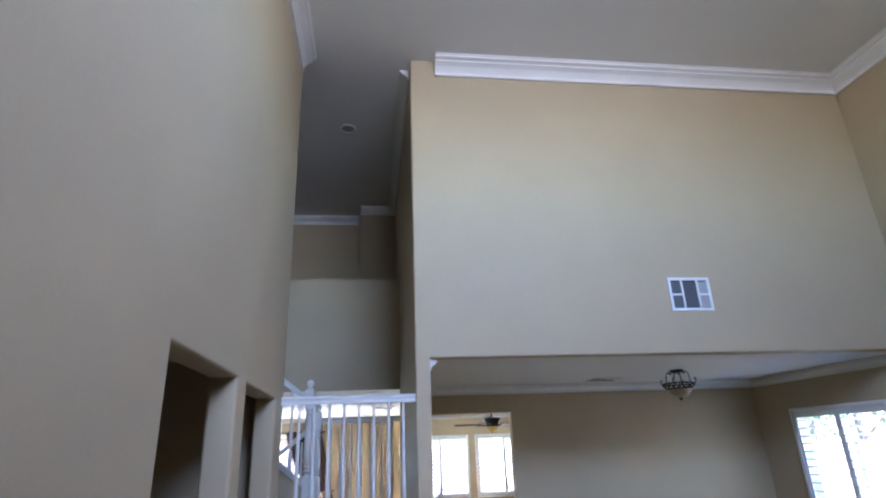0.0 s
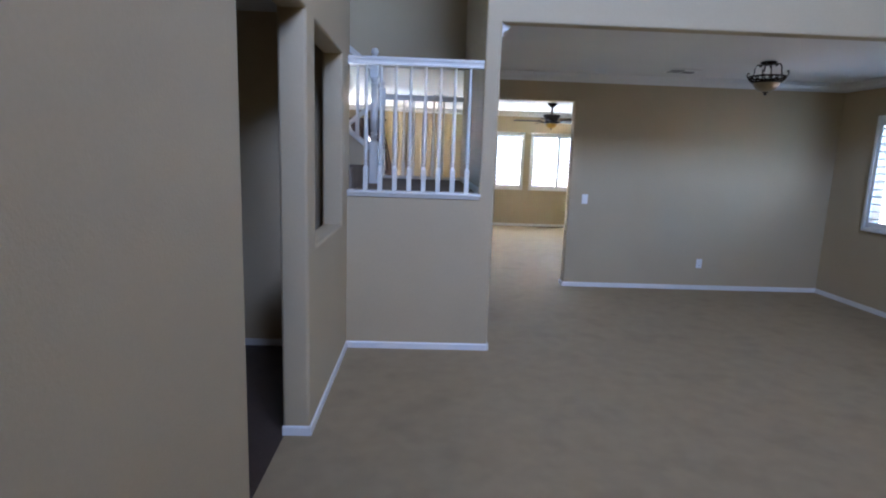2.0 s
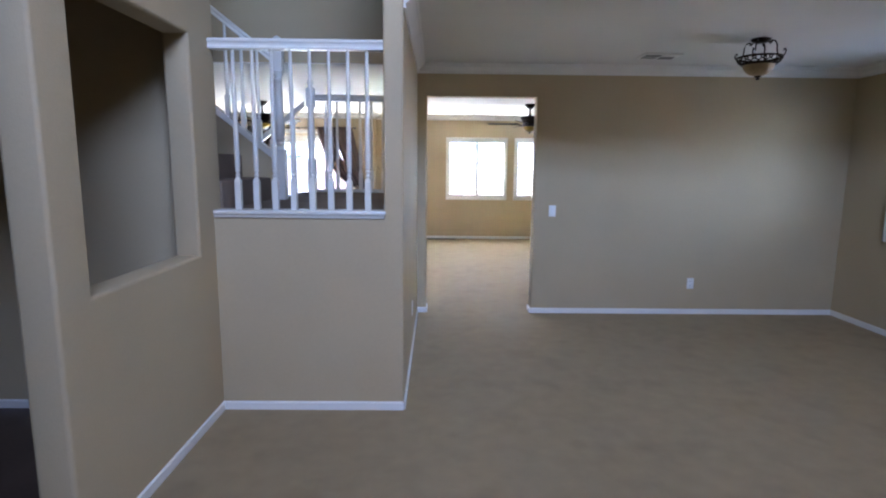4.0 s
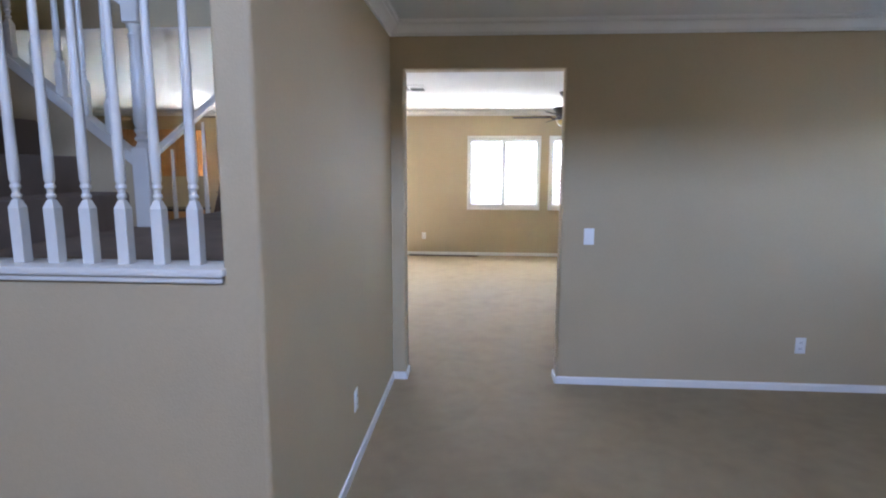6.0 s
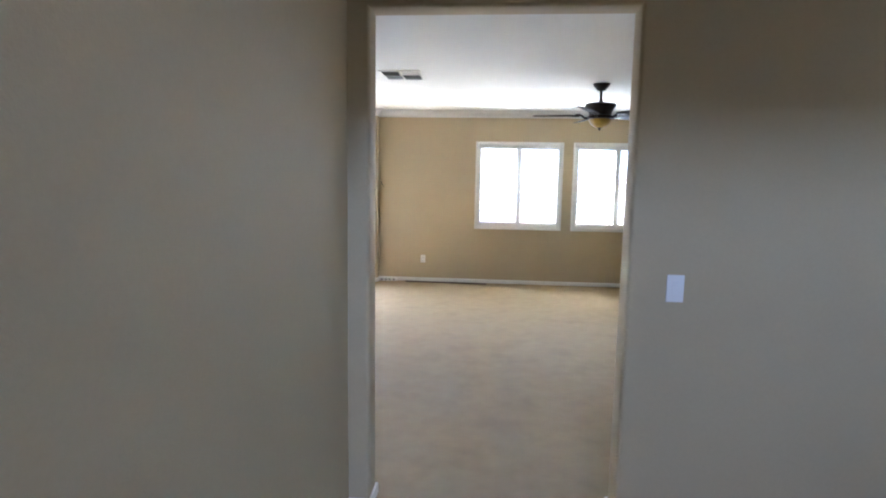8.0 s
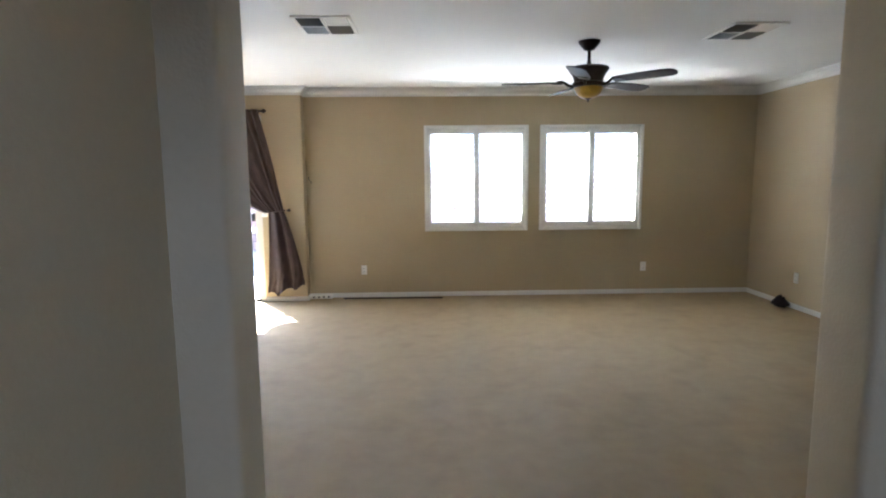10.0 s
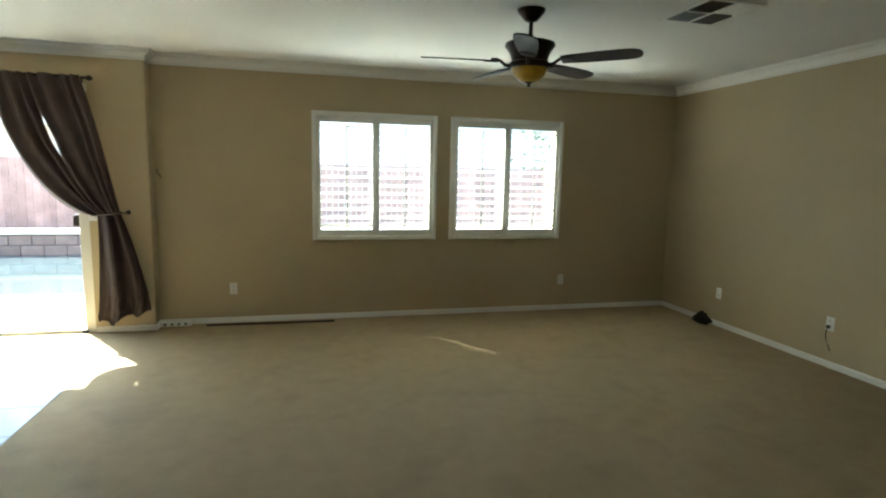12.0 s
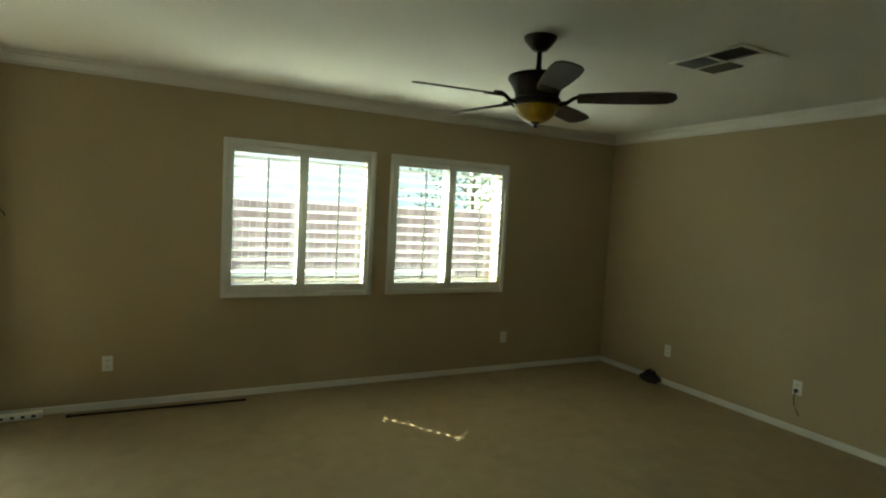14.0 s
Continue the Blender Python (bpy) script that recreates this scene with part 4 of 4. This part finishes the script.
outline = [(0.23, -0.052), (0.30, -0.062), (0.45, -0.072), (0.62, -0.075), (0.70, -0.068), (0.735, -0.045), (0.748, 0.0), (0.735, 0.045), (0.70, 0.068), (0.62, 0.075), (0.45, 0.072), (0.30, 0.062), (0.23, 0.052)]
lo = [blade.verts.new((x, y, -0.004)) for x, y in outline]
hi = [blade.verts.new((x, y, 0.004)) for x, y in outline]
for i in range(len(outline)):
    j = (i + 1) % len(outline)
    blade.faces.new((lo[i], lo[j], hi[j], hi[i]))
blade.faces.new(lo[::-1])
blade.faces.new(hi)
blade_me = mesh_of("blade", blade, BLADE)
iron = tube(bmesh.new(), [(0.12, 0, -0.032), (0.17, 0, -0.026), (0.205, 0, 0.0), (0.23, 0.0, 0.010), (0.27, 0, 0.008)], [0.013, 0.012, 0.011, 0.010, 0.009], 8)
box(iron, 0.225, -0.045, -0.011, 0.315, 0.045, -0.0045, bevel=0.002)
iron_me = mesh_of("blade_iron", iron, BRONZE)
for i in range(5):
    m = pose(0, 0, -0.352, 0, 0, -42.6 + 72 * i) @ pose(0, 0, 0, -12, 0, 0)
    b = part("blade", blade_me, BLADE, fan, place=m)
    part("blade_iron", iron_me, BRONZE, b)

for o in fan.children:
    o.matrix_basis = Matrix.Diagonal((1, 1, 0.98, 1)) @ o.matrix_basis
tagged(fan, group="ceiling fans")
tagged(copy_thing(fan, pose(-2.28, 9.96, CZ, 0, 0, 25)), "dark bronze ceiling fan with an amber bowl over the breakfast nook")

# ---- loose things in the family room ----
pole = thing("floor_pole", "thin dark pole lying on the carpet along the wall", "pole", pose(0.575, 12.33, 0.013))
part("shaft", tube(bmesh.new(), [(-0.64, 0.012, 0), (0.64, -0.02, 0)], 0.010, 8), BRONZE, pole)
part("end_cap", tube(bmesh.new(), [(-0.665, 0.0126, 0), (-0.63, 0.0117, 0)], 0.0125, 8), DARK, pole)
ps = thing("power_strip", "white plastic power strip lying against the baseboard", "power strip", pose(-0.40, 12.415, 0.0, 0, 0, 3))
part("body", cube(-0.15, -0.035, 0.001, 0.15, 0.03, 0.05, bevel=0.008, segments=2), PLASTIC, ps)
for i in range(4):
    part("socket", cube(-0.11 + 0.065 * i, -0.0365, 0.016, -0.085 + 0.065 * i, -0.0345, 0.036), DARK, ps)
part("lead", tube(bmesh.new(), [(-0.15, 0, 0.03), (-0.17, 0.01, 0.05), (-0.185, 0.03, 0.09)], 0.006, 8), PLASTIC, ps)
db = thing("cloth_bundle", "small crumpled dark cloth bundle against the baseboard", "cloth", pose(5.315, 11.60, 0))
bm = bmesh.new()
bmesh.ops.create_icosphere(bm, subdivisions=3, radius=1)
for v in bm.verts:
    p = v.co.normalized()
    n = noise.noise(p * 2.3) * 0.35 + noise.noise(p * 5) * 0.15
    taper = 1.0 - 0.75 * max(0, p.z)
    v.co = Vector((p.x * 0.075 * taper * (1 + n), p.y * 0.12 * taper * (1 + n), max(0.0, 0.055 + p.z * 0.085 * (1 + n))))
part("folds", bm, BLACKCLOTH, db, smooth=70)
hk = thing("wall_wire", "short dark wire end sticking out of the wall", "wire", pose(-0.515, FY, 1.585))
part("stub", tube(bmesh.new(), [(-0.01, 0, 0.03), (-0.008, -0.02, 0.02), (0.0, -0.03, -0.01), (0.02, -0.03, -0.03), (0.03, -0.025, -0.055)], 0.005, 7), CORD, hk)

# ---- kitchen seen past the stairs ----
for i in range(4):
    x0 = -5.75 + 0.44 * i
    c = thing("wall_cabinet", "honey oak kitchen wall cabinet", "cabinet", pose(x0, SY, 1.50), group="kitchen wall cabinets")
    part("body", cube(0.002, -0.33, 0, 0.438, -0.002, 0.86, bevel=0.003), OAK, c)
    d = part("door", cube(0.012, -0.352, 0.012, 0.428, -0.332, 0.848, bevel=0.004), OAK, c)
    part("raised_panel", cube(0.075, -0.358, 0.085, 0.365, -0.350, 0.775, bevel=0.007), OAK, d)
for i in range(4):
    x0 = -5.75 + 0.44 * i
    c = thing("base_cabinet", "honey oak kitchen base cabinet", "cabinet", pose(x0, SY, -0.006), group="kitchen base cabinets")
    part("body", cube(0.002, -0.60, 0.0, 0.438, -0.002, 0.87, bevel=0.003), OAK, c)
    d = part("door", cube(0.012, -0.622, 0.10, 0.428, -0.602, 0.858, bevel=0.004), OAK, c)
    part("raised_panel", cube(0.075, -0.628, 0.18, 0.365, -0.620, 0.78, bevel=0.007), OAK, d)
ct = thing("worktop", "dark stone kitchen worktop on the base cabinets", "worktop", pose(-5.77, SY, 0.865))
part("slab", cube(0, -0.64, 0, 1.80, -0.002, 0.04, bevel=0.006), STONE, ct)

# ---- outside ----
structure("ground", cube(-300, -300, -0.5, 300, 300, -0.13), SOIL, "dry garden ground", "ground")
structure("pavement_patio", cube(-16, 12.66, -0.128, 12, 14.12, -0.04, bevel=0.01), CONCRETE, "pale sunlit concrete patio", "patio")
structure("water", cube(-13.6, 14.3, -0.12, 6.0, 18.6, -0.10), WATER, "blue pool water", "water")
pool = thing("pool_wall", "raised block pool wall with a pale coping", "pool wall", pose(0, 0, -0.13), kind="structure")
part("coping", cube(-14.2, 18.56, 0.43, 6.6, 19.05, 0.51, bevel=0.012), CONCRETE, pool)
part("near_coping", cube(-14.2, 14.10, 0.0, 6.6, 14.38, 0.10, bevel=0.012), CONCRETE, pool)
bl = mesh_of("block", cube(0.004, 0, 0.004, 0.396, 0.38, 0.196, bevel=0.008), BLOCK)
for r in range(2):
    for i in range(51):
        part("block", bl, BLOCK, pool, place=pose(-14.1 + 0.4 * i - (0.2 if r % 2 else 0), 18.60, 0.02 + 0.2 * r))
fence = thing("garden_fence", "red-brown board garden fence", "fence", pose(0, 0, -0.13), kind="structure")
bd = mesh_of("board", cube(0.004, -0.01, 0, 0.146, 0.01, 1.96, bevel=0.003), FENCE)
for i in range(190):
    part("board", bd, FENCE, fence, place=pose(-17.5 + 0.15 * i, 20.6 + random.uniform(-0.006, 0.006), 0.0, 0, 0, 0))
for z in (0.35, 1.55):
    part("fence_rail", cube(-17.5, 20.615, z, 11.0, 20.655, z + 0.09), FENCE, fence)
side = thing("garden_fence", "red-brown board fence along the side yard", "fence", pose(0, 0, -0.13), kind="structure")
for i in range(133):
    part("board", bd, FENCE, side, place=pose(9.6, 0.6 + 0.15 * i, 0, 0, 0, 90))
for z in (0.35, 1.55):
    part("fence_rail", cube(9.615, 0.6, z, 9.655, 20.6, z + 0.09), FENCE, side)


def tree(place, high, spread, seed, name="tree", label="leafy green garden tree"):
    rnd = random.Random(seed)
    t = thing(name, label, "tree", place, group="garden trees")
    trunk = bmesh.new()
    tube(trunk, [(0, 0, -0.13), (0.04, 0.02, high * 0.25), (-0.03, 0.05, high * 0.5), (0.02, 0.0, high * 0.75)], [0.12, 0.09, 0.065, 0.03], 8)
    tips = []
    for i in range(9):
        a, h = i * 2.4, high * (0.3 + 0.05 * i)
        tip = (spread * 0.75 * math.cos(a) * rnd.uniform(0.6, 1), spread * 0.75 * math.sin(a) * rnd.uniform(0.6, 1), h + high * rnd.uniform(0.12, 0.3))
        tube(trunk, [(0, 0, h), (tip[0] * 0.5, tip[1] * 0.5, h + (tip[2] - h) * 0.4), tip], [0.045, 0.03, 0.012], 6)
        tips.append(tip)
    tips.append((0, 0, high * 0.9))
    part("trunk", trunk, BARK, t)
    verts, faces = [], []
    for tip in tips:
        for _ in range(230):
            d = Vector((rnd.gauss(0, 1), rnd.gauss(0, 1), rnd.gauss(0, 0.8))) * spread * 0.24
            c = Vector(tip) + d
            u = Vector((rnd.uniform(-1, 1), rnd.uniform(-1, 1), rnd.uniform(-0.6, 0.6))).normalized()
            v = u.cross(Vector((rnd.uniform(-1, 1), rnd.uniform(-1, 1), 1))).normalized()
            L, Wd = rnd.uniform(0.07, 0.13), rnd.uniform(0.03, 0.05)
            n = len(verts)
            verts += [c - u * L, c + v * Wd, c + u * L, c - v * Wd]
            faces.append((n, n + 1, n + 2, n + 3))
    me = bpy.data.meshes.new("crown")
    me.from_pydata([tuple(p) for p in verts], [], faces)
    me.materials.append(LEAF)
    cr = new("crown", me)
    cr.parent = t
    tagged(cr, kind="stuff")
    return t


tree(pose(9.2, 22.4, 0), 4.4, 1.8, 3)
tree(pose(11.6, 11.3, 0), 4.4, 1.7, 4)
tree(pose(12.3, 13.6, 0), 4.2, 1.7, 5)
def house(place, w, d, high, label, win, wall_mat):
    """A stucco house: walls, hipped tile roof with eaves, fascia, framed windows."""
    nh = thing("neighbour_house", label, "house", place, group="neighbouring houses")
    part("wall", cube(-w, 0, 0, w, d, high), wall_mat, nh)
    bm = bmesh.new()
    e, m = 0.5, d / 2
    v6 = [bm.verts.new(p) for p in ((-w - e, -e, high), (w + e, -e, high), (w + e, d + e, high), (-w - e, d + e, high), (-w + m, m, high + 1.8), (w - m, m, high + 1.8))]
    for q in ((0, 1, 5, 4), (1, 2, 5), (2, 3, 4, 5), (3, 0, 4), (3, 2, 1, 0)):
        bm.faces.new([v6[i] for i in q])
    part("roof", bm, ROOF, nh)
    part("fascia", cube(-w - e, -e - 0.03, high - 0.18, w + e, -e, high + 0.02), TRIM, nh)
    for x, z in win:
        wv = part("window", cube(x, -0.03, z, x + 1.6, 0.02, z + 1.2, bevel=0.01), TRIM, nh)
        part("pane", cube(x + 0.08, -0.045, z + 0.08, x + 1.52, -0.03, z + 1.12), DARK, wv)
    return nh


house(pose(-9.0, 29, -0.13), 6, 8, 3.4, "pale stucco neighbouring house with a tiled roof", ((1.5, 1.1),), STUCCO)
house(pose(5.5, 26, -0.13), 5.5, 9, 5.4, "two-storey white stucco house behind the fence", ((-4.0, 3.4), (-0.6, 3.4), (2.6, 3.4)), WHITESTUCCO)

# ---- kitchen floor tiles ----
tl = mesh_of("tile", cube(0.002, 0.002, -0.01, 0.448, 0.448, 0.0, bevel=0.0012), TILE)
for i in range(13):
    for j in range(13):
        x, y = -0.802 - 0.45 * (i + 1), 6.40 + 0.45 * j
        if y + 0.45 < 11.36:
            part("tile", tl, TILE, tile_bed, place=pose(x, y, 0))
